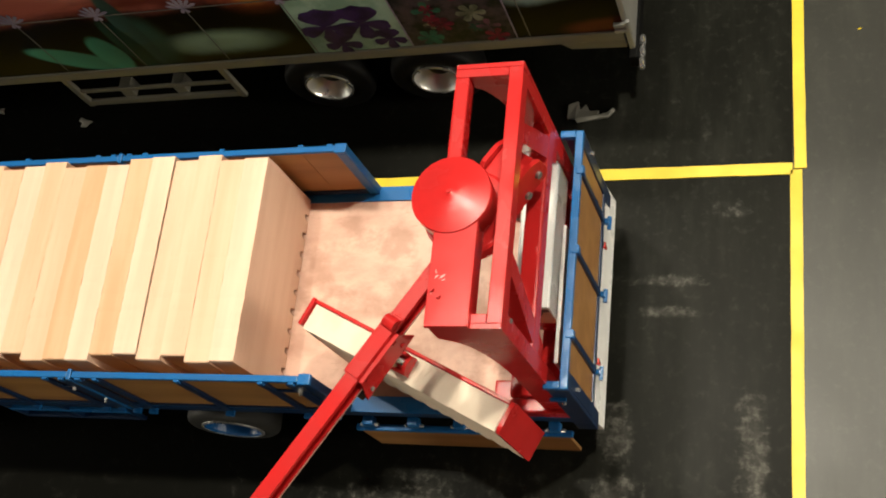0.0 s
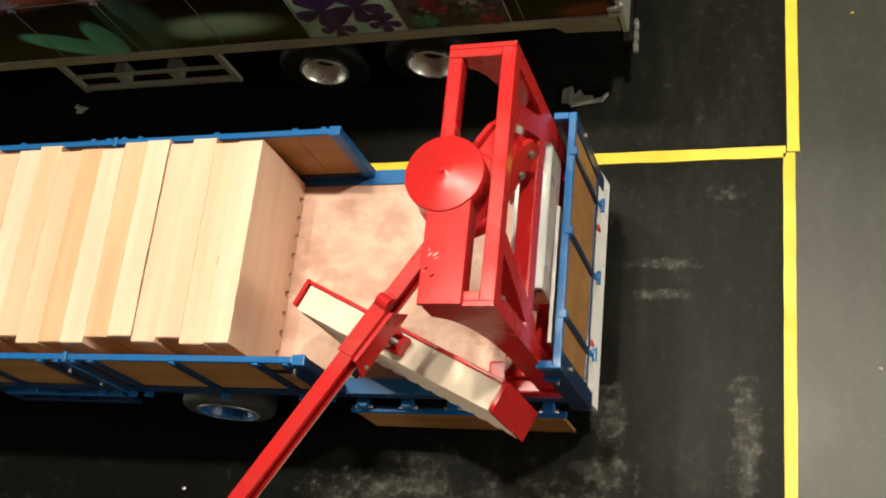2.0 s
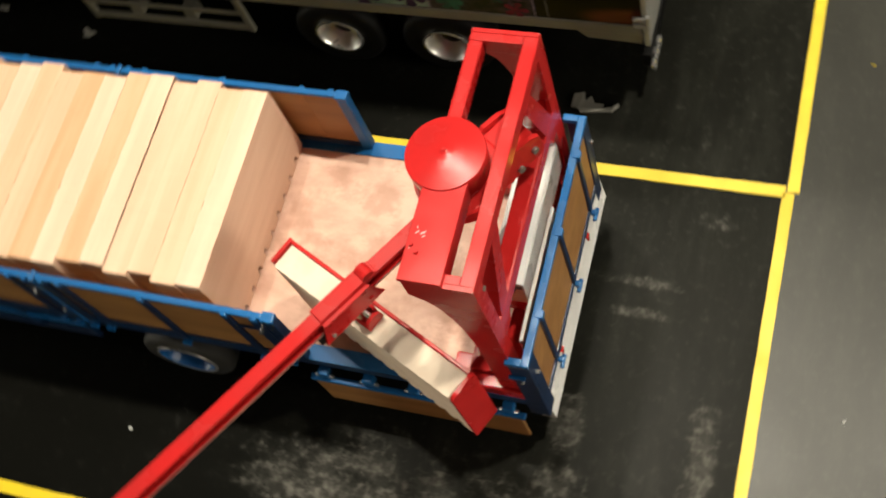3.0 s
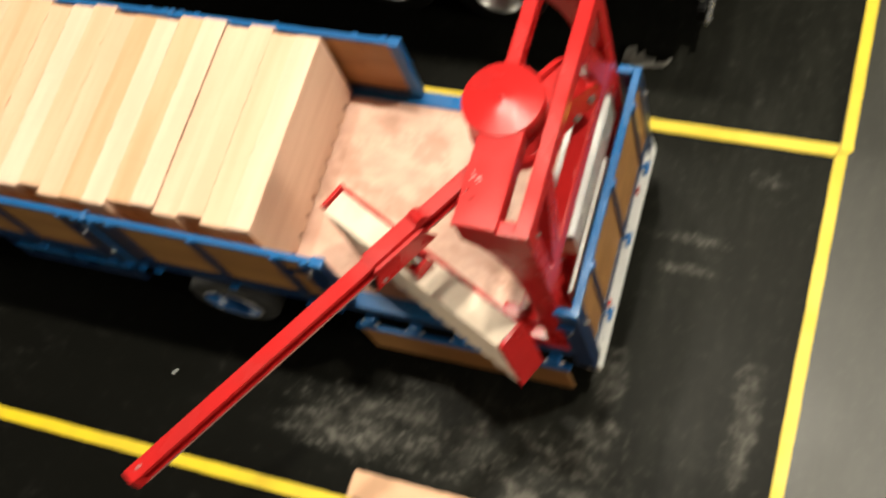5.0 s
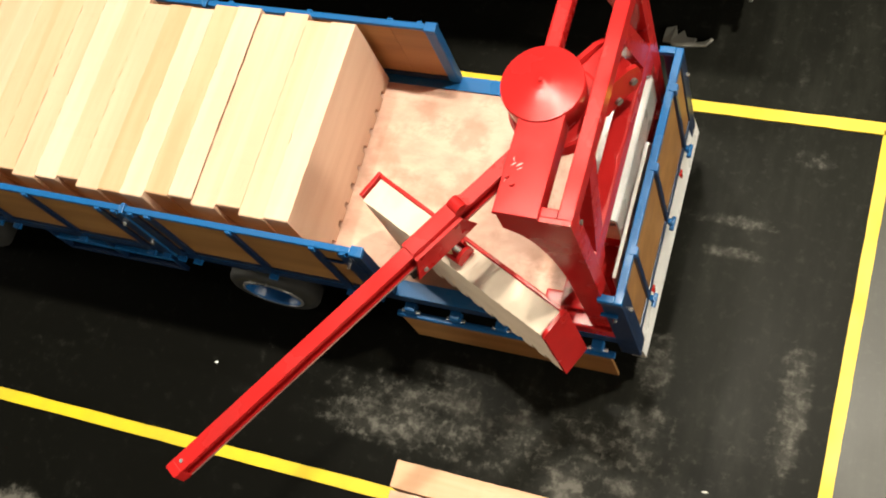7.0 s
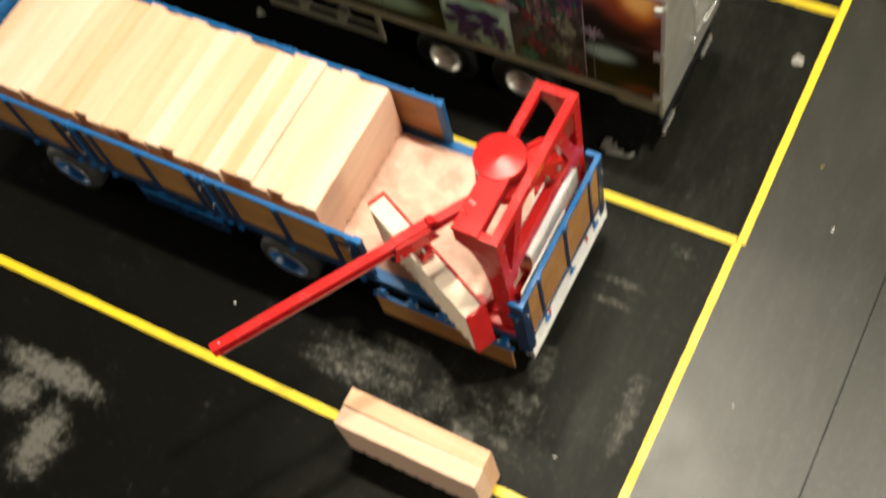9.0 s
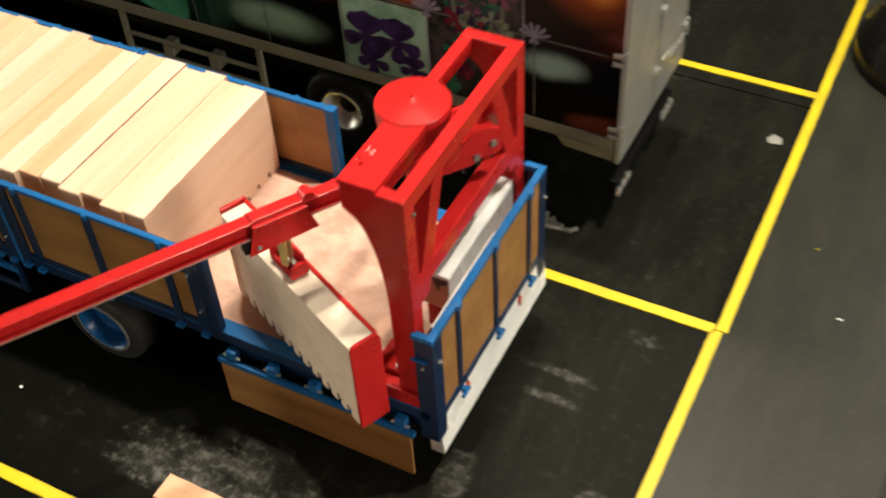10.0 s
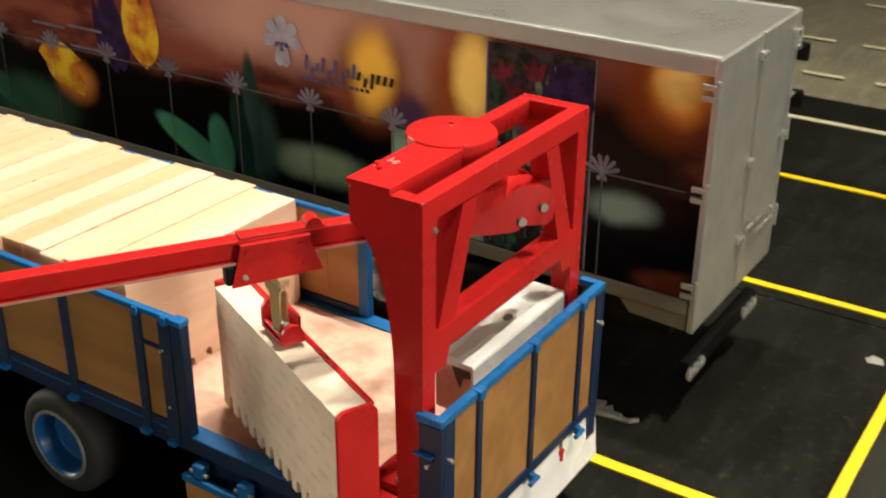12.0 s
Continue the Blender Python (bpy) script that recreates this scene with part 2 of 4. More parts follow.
M_ALU = paint("brushed_aluminium", (0.44, 0.44, 0.42), (0.32, 0.32, 0.3), 0.38, metal=0.6)
M_ROOF = paint("grey_trailer_roof", (0.35, 0.35, 0.33), (0.28, 0.28, 0.26), 0.32, metal=0.65)
M_RAIL = paint("grey_rail_paint", (0.22, 0.21, 0.17), (0.3, 0.29, 0.25), 0.4, metal=0.3)
M_HUB = paint("spun_aluminium", (0.72, 0.72, 0.70), (0.5, 0.5, 0.5), 0.33, metal=0.65)
M_CHROME = paint("polished_steel", (0.8, 0.8, 0.79), (0.6, 0.6, 0.6), 0.24, metal=0.8)
M_BRASS = paint("brass", (0.86, 0.66, 0.36), (0.5, 0.4, 0.25), 0.28, metal=0.5)
M_BUMPER = paint("clean_white_gloss", (0.93, 0.93, 0.92), (0.7, 0.7, 0.68), 0.3)
M_RUBBER = paint("tyre_rubber", (0.018, 0.018, 0.017), (0.06, 0.06, 0.055), 0.62, grain=90)
M_WALL = paint("hall_wall_paint", (0.03, 0.03, 0.029), (0.04, 0.04, 0.04), 0.8)
# darker copy of tyre_rubber; paints in the shade under the trailer
M_TRAILER_TYRE = paint("shaded_trailer_rubber", (0.003, 0.003, 0.003), (0.01, 0.01, 0.01), 0.6, grain=90, spec=0.15)
M_POST = paint("black_moulded_rubber", (0.006, 0.006, 0.006), (0.02, 0.02, 0.02), 0.3)
M_LENS_RED = paint("red_lamp_glass", (0.55, 0.02, 0.015), (0.4, 0.02, 0.02), 0.12)
M_BOARD = timber("pale_sawn_board", (0.76, 0.515, 0.365), (0.70, 0.445, 0.30), "Y", varied=0.09, rough=0.62, streak=6)
M_BLOCK = timber("pale_cut_block", (0.73, 0.485, 0.345), (0.67, 0.425, 0.29), "Y", varied=0.05, rough=0.62)
M_DECK = deck_plywood()
M_HELD = moulded_block()
M_PANEL = timber("brown_plywood_panel", (0.36, 0.185, 0.065), (0.27, 0.13, 0.045), "X", rough=0.45, streak=4)

# ---------------------------------------------------------------- helpers


def flat(bm, name="m"):
    me = bpy.data.meshes.new(name)
    bmesh.ops.recalc_face_normals(bm, faces=bm.faces)
    bm.to_mesh(me)
    bm.free()
    return me


def thing(name, base, label, category, group="", kind=""):
    ob = new(name)
    ob.location = Vector(base) * U
    ob.empty_display_size = 0.02
    return tagged(ob, label, category, group, kind)


def root_of(ob):
    while ob.parent:
        ob = ob.parent
    return ob


def part(name, bm, material, parent, label="", smooth=False):
    """One mesh object under a thing or a part, from a bmesh in decimetres of the whole place."""
    base = root_of(parent).location
    for v in bm.verts:
        v.co = v.co * U - base
    ob = new(name, flat(bm, name))
    ob.data.materials.append(material)
    if smooth:
        for p in ob.data.polygons:
            p.use_smooth = True
    ob.parent = parent
    return tagged(ob, label) if label else ob


def solid(name, bm, material, label, category, group="", kind="", base=(0, 0, 0)):
    """One mesh object that is a thing by itself."""
    b = Vector(base) * U
    for v in bm.verts:
        v.co = v.co * U - b
    ob = new(name, flat(bm, name))
    ob.location = b
    ob.data.materials.append(material)
    return tagged(ob, label, category, group, kind)


def box(bm, x0, x1, y0, y1, z0, z1, bevel=0.0, m=None):
    made = bmesh.ops.create_cube(bm, size=1.0)["verts"]
    c = Vector(((x0 + x1) / 2, (y0 + y1) / 2, (z0 + z1) / 2))
    s = Vector((abs(x1 - x0), abs(y1 - y0), abs(z1 - z0)))
    for v in made:
        v.co = Vector((v.co.x * s.x, v.co.y * s.y, v.co.z * s.z)) + c
    if bevel:
        edges = list({e for v in made for e in v.link_edges})
        res = bmesh.ops.bevel(bm, geom=edges, offset=bevel, segments=2, affect="EDGES", profile=0.6)
        made = list({v for f in res["faces"] for v in f.verts} | {v for v in made if v.is_valid})
    if m is not None:
        for v in made:
            v.co = m @ v.co
    return made


def boxed(x0, x1, y0, y1, z0, z1, bevel=0.0, m=None):
    bm = bmesh.new()
    box(bm, x0, x1, y0, y1, z0, z1, bevel, m)
    return bm


def prism(bm, outline, axis, a, b, m=None):
    """A flat outline (pairs along the two other axes, in xyz order) pushed from a to b along one axis."""
    def at(p, q):
        return {"x": (q, p[0], p[1]), "y": (p[0], q, p[1]), "z": (p[0], p[1], q)}[axis]

    lo = [bm.verts.new(at(p, a)) for p in outline]
    hi = [bm.verts.new(at(p, b)) for p in outline]
    n = len(outline)
    bm.faces.new(lo)
    bm.faces.new(hi)
    for i in range(n):
        bm.faces.new((lo[i], lo[(i + 1) % n], hi[(i + 1) % n], hi[i]))
    if m is not None:
        for v in lo + hi:
            v.co = m @ v.co
    return bm


def lathe(bm, profile, centre, axis="z", steps=40, caps=True):
    """Turns a profile of (radius, height) about an axis through centre."""
    rings = []
    for r, h in profile:
        ring = []
        for k in range(steps):
            a = 2 * math.pi * k / steps
            p = (r * math.cos(a), r * math.sin(a), h)
            p = {"z": p, "y": (p[0], p[2], p[1]), "x": (p[2], p[0], p[1])}[axis]
            ring.append(bm.verts.new(Vector(centre) + Vector(p)))
        rings.append(ring)
    for lo, hi in zip(rings, rings[1:]):
        for k in range(steps):
            bm.faces.new((lo[k], lo[(k + 1) % steps], hi[(k + 1) % steps], hi[k]))
    if caps:
        bm.faces.new(rings[0])
        bm.faces.new(rings[-1])
    return bm


def rod(bm, a, b, r, steps=12, m=None):
    a, b = Vector(a), Vector(b)
    d = b - a
    turn = Vector((0, 0, 1)).rotation_difference(d).to_matrix()
    lo, hi = [], []
    for k in range(steps):
        o = turn @ Vector((r * math.cos(2 * math.pi * k / steps), r * math.sin(2 * math.pi * k / steps), 0))
        lo.append(bm.verts.new(a + o))
        hi.append(bm.verts.new(b + o))
    bm.faces.new(lo)
    bm.faces.new(hi)
    for k in range(steps):
        bm.faces.new((lo[k], lo[(k + 1) % steps], hi[(k + 1) % steps], hi[k]))
    if m is not None:
        for v in lo + hi:
            v.co = m @ v.co
    return bm


def bolt(parent, place, direction, r=0.05, long=0.05, material=None):
    bm = bmesh.new()
    p = Vector(place)
    rod(bm, p, p + Vector(direction).normalized() * long, r, 6)
    part("bolt", bm, material or M_CHROME, parent)


# ---------------------------------------------------------------- the hall
floor = solid("floor", boxed(-90, 90, -90, 90, -1.5, -0.05), M_FLOOR, "grey hall floor under black sheet flooring", "floor", kind="structure")
part("floor_joint", boxed(2.60, 2.68, -30, 24, -0.049, -0.03), M_BLACK, floor, "dark joint between two floor sheets")
for x0, x1, y0, y1, mat in ((-40, -0.0, -30, 5.24, M_MAT), (-40, -0.0, 5.27, 15.4, M_MAT), (0.015, 2.62, -30, 24, M_GREY), (2.66, 34, -30, 24, M_GREY)):
    part("floor_panel", boxed(x0, x1, y0, y1, -0.05, 0.0), mat, floor)

for name, dims in (("wall_north", (-91, 91, 90, 91, -1, 52)), ("wall_south", (-91, 91, -91, -90, -1, 52)),
                   ("wall_east", (90, 91, -90, 90, -1, 52)), ("wall_west", (-91, -90, -90, 90, -1, 52))):
    solid(name, boxed(*dims), M_WALL, "dim grey painted hall wall", "wall", kind="structure")
solid("ceiling", boxed(-91, 91, -91, 91, 52, 53), M_WALL, "dim grey hall ceiling", "ceiling", kind="structure")


def tape_line(a, b, width, material, label):
    """A strip of floor tape with slightly uneven edges."""
    rng = random.Random(round(a[0] * 31 + a[1] * 17 + b[1] * 7))
    a, b = Vector((*a, 0)), Vector((*b, 0))
    d = (b - a).normalized()
    side = Vector((-d.y, d.x, 0)) * width / 2
    n = max(2, int((b - a).length / 0.25))
    bm = bmesh.new()
    rows = []
    for i in range(n + 1):
        p = a.lerp(b, i / n)
        w1, w2 = 1 + rng.uniform(-0.05, 0.05), 1 + rng.uniform(-0.05, 0.05)
        rows.append([bm.verts.new(p + side * w1 + Vector((0, 0, z))) for z in (0.004, 0.025)]
                    + [bm.verts.new(p - side * w2 + Vector((0, 0, z))) for z in (0.025, 0.004)])
    for r, s in zip(rows, rows[1:]):
        for k in range(4):
            bm.faces.new((r[k], r[(k + 1) % 4], s[(k + 1) % 4], s[k]))
    bm.faces.new(rows[0])
    bm.faces.new(rows[-1])
    return solid("floor_tape", bm, material, label, "tape", group="lines on the floor")


LONG = "long yellow tape line along the parking bays"
CROSS = "yellow tape line between two parking bays"
tape_line((0.10, 0.0), (-0.08, 26), 0.155, M_TAPE, LONG)
tape_line((0.045, -16), (0.045, -0.02), 0.155, M_TAPE, LONG)
tape_line((-20, 0), (-0.0, 0), 0.17, M_TAPE, CROSS)
tape_line((-20, -6.09), (-0.06, -6.05), 0.17, M_TAPE, CROSS)
tape_line((-20, 5.60), (-0.0, 5.60), 0.15, M_TAPE, CROSS)
tape_line((-20, 10.25), (-0.0, 10.25), 0.15, M_TAPE, CROSS)
tape_line((-20, 13.75), (-0.0, 13.75), 0.16, M_TAPE_WHITE, "pale tape line at the end of the black floor")
for row, y in enumerate((17.2, 20.4, 25.0)):
    for k in range(6):
        x = -7.2 + 1.75 * k + 0.6 * row
        tape_line((x, y), (x + 1.0, y), 0.14, M_TAPE_WHITE, "short pale tape dash on the bare hall floor")

# ---------------------------------------------------------------- boards


def board_mesh(length, thick, high, notches, seed, material=None, cut=(0.045, 0.11)):
    """A plank on edge: notches are cut through its lower edge; ends and faces stay straight."""
    rng = random.Random(seed)
    out = [(-length / 2, 0.0)]
    step = length / (notches + 1)
    for i in range(notches):
        y = -length / 2 + step * (i + 1)
        w, h = cut[0] + rng.uniform(-0.006, 0.006), cut[1] + rng.uniform(-0.015, 0.015)
        out += [(y - w, 0.0), (y - w * 0.9, h * 0.75), (y - w * 0.4, h), (y + w * 0.4, h), (y + w * 0.9, h * 0.75), (y + w, 0.0)]
    out += [(length / 2, 0.0), (length / 2, high * 0.5), (length / 2 + 0.008, high * 0.8), (length / 2, high - 0.012)]
    n = 34
    out += [(length / 2 - 0.012 - (length - 0.024) * k / n, high + rng.uniform(-0.006, 0.004)) for k in range(n + 1)]
    out += [(-length / 2, high - 0.012), (-length / 2 - 0.008, high * 0.7), (-length / 2, high * 0.4)]
    bm = bmesh.new()
    prism(bm, out, "x", -thick / 2, thick / 2)
    # sawn edges are a little ragged
    for v in bm.verts:
        if v.co.z > high * 0.3:
            v.co.x += rng.uniform(-0.004, 0.003) * (1 if v.co.x > 0 else -1)
    for v in bm.verts:
        v.co *= U
    me = flat(bm, "board")
    me.materials.append(material or M_BOARD)
    return me


DECK_Z = 1.46
BOARD_H = 1.375
variants = [board_mesh(2.69, 0.332, BOARD_H, 9, s) for s in range(4)]
variants.append(board_mesh(2.66, 0.325, BOARD_H, 9, 6, M_BLOCK))
variants.append(board_mesh(2.69, 0.325, BOARD_H, 12, 9, M_HELD, (0.05, 0.17)))


def board(place, turn=0.0, label="pale sawn wooden board standing on edge in the stack", mesh=0, group="boards stacked on the truck"):
    ob = new("board", variants[mesh])
    ob.matrix_world = pose(place[0] * U, place[1] * U, place[2] * U, 0, 0, turn)
    return tagged(ob, label, "board", group)


rng = random.Random(4)
x = -6.28 - 0.166
for i in range(24):
    board((x, -2.235 + rng.uniform(-0.055, 0.055), DECK_Z + 0.002 + rng.uniform(0, 0.012)), rng.uniform(-0.12, 0.12), mesh=rng.randrange(4))
    x -= 0.3325 + (0.028 if i == 3 else 0.010 if i in (11, 17) else 0.0)

for y in (-5.95, -6.29):
    board((-3.34 + (0.02 if y < -6 else 0), y, 0.03), 90 + (0.3 if y < -6 else -0.4), "pale wooden board standing on edge on the tape line", 4, "boards set down on the floor")

# ---------------------------------------------------------------- the flatbed truck
NEAR, FAR = -3.85, -0.75
TOP = 2.82
truck = thing("flatbed_truck", (-8, -2.3, 0), "blue model flatbed truck with plywood dropsides and a white rear bumper", "truck")
part("deck", boxed(-14.4, -2.34, NEAR + 0.13, FAR - 0.13, DECK_Z - 0.12, DECK_Z), M_DECK, truck, "pinkish plywood load floor")
# deck edge: shaded sides in navy, lit top as a lighter strip
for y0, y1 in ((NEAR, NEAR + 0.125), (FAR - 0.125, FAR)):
    rail = part("deck_rail", boxed(-14.4, -2.34, y0, y1, DECK_Z - 0.16, DECK_Z + 0.008, 0.012), M_NAVY, truck, "steel deck edge, its sides in the darker shaded blue")
    part("rail_strip", boxed(-14.4, -2.34, y0 + 0.004 - (0.09 if y0 > -2 else 0), y1 - 0.002 + (0.09 if y0 < -2 else 0), DECK_Z + 0.009, DECK_Z + 0.026, 0.005), M_BLUE, rail, "lit top of the deck edge, in the lighter blue")
for y in (-2.9, -1.7):
    part("chassis_beam", boxed(-15, -2.5, y - 0.12, y + 0.12, 0.75, DECK_Z - 0.13, 0.02), M_BLACK, truck)
for x0 in (-12.4, -10.4, -8.4, -6.0, -4.6, -3.2):
    part("cross_beam", boxed(x0, x0 + 0.16, NEAR + 0.14, FAR - 0.14, DECK_Z - 0.3, DECK_Z - 0.13, 0.01), M_BLACK, truck)


def dropside(x_end, length, y, outward, folded, bays, high):
    """A hinged side wall: plywood bays in a blue frame with posts, standing up or hanging down."""
    name = "dropside"
    up = Matrix.Translation((x_end, y, DECK_Z))
    if folded:
        up = Matrix.Translation((x_end, y + outward * 0.06, DECK_Z - 0.26)) @ Matrix.Rotation(math.pi, 4, "X")
    t = 0.05
    s = outward * (-1 if folded else 1)
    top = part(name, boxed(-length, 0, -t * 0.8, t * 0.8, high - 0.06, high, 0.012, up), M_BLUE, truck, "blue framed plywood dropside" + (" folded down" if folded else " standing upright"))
    # navy here paints the shade on the upright rail face
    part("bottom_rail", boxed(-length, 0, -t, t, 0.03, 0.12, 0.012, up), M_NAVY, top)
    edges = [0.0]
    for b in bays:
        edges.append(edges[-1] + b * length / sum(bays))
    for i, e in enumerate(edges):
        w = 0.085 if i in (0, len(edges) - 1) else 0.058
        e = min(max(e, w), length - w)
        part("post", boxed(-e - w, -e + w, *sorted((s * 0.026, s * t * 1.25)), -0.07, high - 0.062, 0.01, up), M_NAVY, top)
        hook = boxed(-e - 0.06, -e + 0.06, *sorted((s * t * 0.9, s * (t + 0.075))), -0.125, -0.071, 0.012, up)
        part("hinge", hook, M_BLUE, top)
        stub = boxed(-e - 0.035, -e + 0.035, *sorted((s * t * 0.8, s * (t + 0.018))), high - 0.1, high - 0.004, 0.008, up)
        part("latch", stub, M_BLUE, top)
    if bays[0] < 0.6 and not folded:
        e = edges[1]
        part("latch_bar", rod(bmesh.new(), (-e, s * t * 0.9, high * 0.72), (-0.1, s * t * 0.9, high * 0.72), 0.02, 8, up), M_NAVY, top)
        part("pin", rod(bmesh.new(), (-0.12, s * t * 1.2, high * 0.72), (-0.12, s * (t * 1.2 + 0.045), high * 0.72), 0.02, 8, up), M_CHROME, top)
        part("pin", rod(bmesh.new(), (-0.07, s * t * 1.2, high * 0.25), (-0.07, s * (t * 1.2 + 0.04), high * 0.25), 0.018, 8, up), M_CHROME, top)
    for a, b in zip(edges, edges[1:]):
        part("panel", boxed(-b + 0.003, -a - 0.003, -t * 0.5, t * 0.5, 0.121, high - 0.061, 0, up), M_PANEL, top, "brown plywood panel")
    return top


BAYS = (0.48, 1.12, 1.15, 0.33)
for y, out in ((NEAR + 0.05, -1), (FAR - 0.05, 1)):
    high = TOP - DECK_Z - (0.06 if out > 0 else 0.0)
    dropside(-5.42, 3.08, y, out, False, BAYS, high)
    dropside(-8.57, 3.0, y, out, False, (0.33, 1.13, 1.14, 0.4), high)
    dropside(-11.64, 2.66, y, out, False, (0.4, 1.14, 1.12), high)
    for xe in (-8.535, -11.605):
        part("stake", boxed(xe - 0.03, xe + 0.03, y - 0.07, y + 0.07, DECK_Z - 0.15, DECK_Z + high + 0.01, 0.012), M_BLUE, truck, "blue stake between two dropsides")
    # far stake painted lighter, for light bounced up from the deck
    part("stake", boxed(-5.415, -5.27, y - 0.06, y + 0.06, DECK_Z + 0.02, DECK_Z + high - 0.06, 0.02), M_NAVY if out < 0 else M_BLUE, truck, "blue end stake")
    # lighter blue piece paints the light on the stake's top
    part("stake_cap", boxed(-5.42, -5.265, y - 0.065, y + 0.065, DECK_Z + high - 0.058, DECK_Z + high + 0.004, 0.012), M_BLUE, truck, "lit top of the end stake, in the lighter blue")

for y, out in ((NEAR, -1), (FAR, 1)):
    ya, yb = sorted((y + out * 0.0, y - out * 0.07))
    side_bar = part("side_guard", boxed(-10.75, -8.75, ya, yb, 0.98, 1.08, 0.015), M_BLUE, truck, "light blue side guard bar under the deck")
    part("guard_bar", boxed(-10.70, -8.80, ya, yb, 0.62, 0.70, 0.015), M_NAVY, side_bar)
    for gx in (-10.72, -9.75, -8.78):
        part("guard_post", boxed(gx - 0.04, gx + 0.04, min(ya, yb - 0.0) + 0.005, yb - 0.005, 0.60, DECK_Z - 0.14, 0.012), M_NAVY, side_bar)

# the rear dropside hangs open on both flanks
for y, out in ((NEAR, -1), (FAR, 1)):
    for x0, x1, drop in ((-5.34, -2.53, 0.0),):
        yy0, yy1 = sorted((y + out * 0.05, y + out * 0.13))
        leaf = part("dropside", boxed(x0, x1, yy0, yy1, 1.02 - drop, 1.10 - drop, 0.015), M_BLUE, truck, "plywood dropside leaf hanging open below the deck")
        part("panel", boxed(x0 + 0.03, x1 - 0.06, yy0 + 0.02, yy1 - 0.02, 0.21, 1.018 - drop), M_PANEL, leaf, "brown plywood panel")
        for k in range(5):
            hx = x0 + 0.2 + k * (x1 - x0 - 0.4) / 4
            hy0, hy1 = sorted((y - out * 0.02, y + out * 0.10))
            part("hinge", boxed(hx - 0.07, hx + 0.07, hy0, hy1, 1.10 - drop, 1.25, 0.02), M_BLUE, leaf)
            part("hinge_pin", rod(bmesh.new(), (hx - 0.12, y + out * 0.07, 1.15 - drop), (hx + 0.12, y + out * 0.07, 1.15 - drop), 0.022), M_CHROME, leaf)
    inner0, inner1 = sorted((y - out * 0.18, y - out * 0.08))
    part("under_rail", boxed(-5.24, -2.55, inner0, inner1, 1.0, 1.22, 0.02), M_NAVY, truck)

# tailgate
GX = -2.25
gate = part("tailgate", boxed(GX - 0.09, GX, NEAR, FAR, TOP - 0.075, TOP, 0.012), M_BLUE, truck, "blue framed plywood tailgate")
# gate's lower rail in navy, for the shade on its upright face
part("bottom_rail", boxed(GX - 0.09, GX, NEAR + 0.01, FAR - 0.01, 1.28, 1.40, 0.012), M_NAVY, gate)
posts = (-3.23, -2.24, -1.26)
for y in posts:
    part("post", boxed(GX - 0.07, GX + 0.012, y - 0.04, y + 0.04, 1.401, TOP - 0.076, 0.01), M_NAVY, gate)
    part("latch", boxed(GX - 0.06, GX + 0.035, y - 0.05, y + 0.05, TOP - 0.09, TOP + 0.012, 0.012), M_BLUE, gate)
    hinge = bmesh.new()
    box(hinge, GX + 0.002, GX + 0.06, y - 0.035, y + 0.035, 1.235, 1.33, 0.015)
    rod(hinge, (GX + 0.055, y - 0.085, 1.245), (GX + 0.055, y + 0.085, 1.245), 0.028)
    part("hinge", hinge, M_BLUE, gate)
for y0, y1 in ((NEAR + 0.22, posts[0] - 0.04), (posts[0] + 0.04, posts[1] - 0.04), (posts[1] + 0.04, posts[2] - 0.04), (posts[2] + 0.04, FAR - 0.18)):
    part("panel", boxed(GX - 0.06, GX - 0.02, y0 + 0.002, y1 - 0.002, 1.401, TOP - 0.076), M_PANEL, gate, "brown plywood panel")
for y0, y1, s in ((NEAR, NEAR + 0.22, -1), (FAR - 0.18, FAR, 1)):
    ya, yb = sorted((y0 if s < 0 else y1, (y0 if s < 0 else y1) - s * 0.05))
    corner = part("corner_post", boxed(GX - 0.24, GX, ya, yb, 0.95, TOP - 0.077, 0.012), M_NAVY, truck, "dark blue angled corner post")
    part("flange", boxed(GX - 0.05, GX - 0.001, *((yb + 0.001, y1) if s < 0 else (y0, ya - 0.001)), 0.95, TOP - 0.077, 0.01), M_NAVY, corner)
    yc, yd = sorted((y0 if s < 0 else y1, (y0 if s < 0 else y1) - s * 0.085))
    part("cap", boxed(GX - 0.27, GX - 0.091, yc, yd, TOP - 0.075, TOP + 0.002, 0.01), M_BLUE, corner)
    if s < 0:
        wing = boxed(GX - 0.27, GX - 0.08, y0 - 0.045, y0 - 0.001, 2.43, 2.455, 0.006)
        part("latch", wing, M_BLUE, corner, "bent blue corner latch")
        bolt(corner, (GX - 0.12, y0 - 0.03, 2.36), (0, -1, 0), 0.022, 0.03)
    bolt(corner, (GX - 0.001, (y0 + y1) / 2, 2.38), (1, 0, 0), 0.024, 0.05)

tilted = bmesh.new()
prism(tilted, [(-2.42, 0.62), (-2.245, 0.62), (-2.235, 0.65), (-2.285, 1.24), (-2.30, 1.26), (-2.42, 1.26)], "y", NEAR + 0.08, FAR + 0.05)
bumper = part("bumper", tilted, M_BUMPER, truck, "white rear bumper plate")
for y in (-3.05, -1.52):
    stalk = part("lamp_bracket", boxed(-2.30, -2.262, y - 0.022, y + 0.022, 1.17, 1.279, 0.01), M_RAIL, bumper, "small grey lamp bracket")
    lamp = boxed(-2.285, -2.245, y - 0.022, y + 0.022, 1.02, 1.168, 0.012)
    box(lamp, -2.285, -2.243, y - 0.04, y + 0.04, 1.11, 1.165, 0.015)
    part("tail_lamp", lamp, M_LENS_RED, stalk, "red tail lamp")
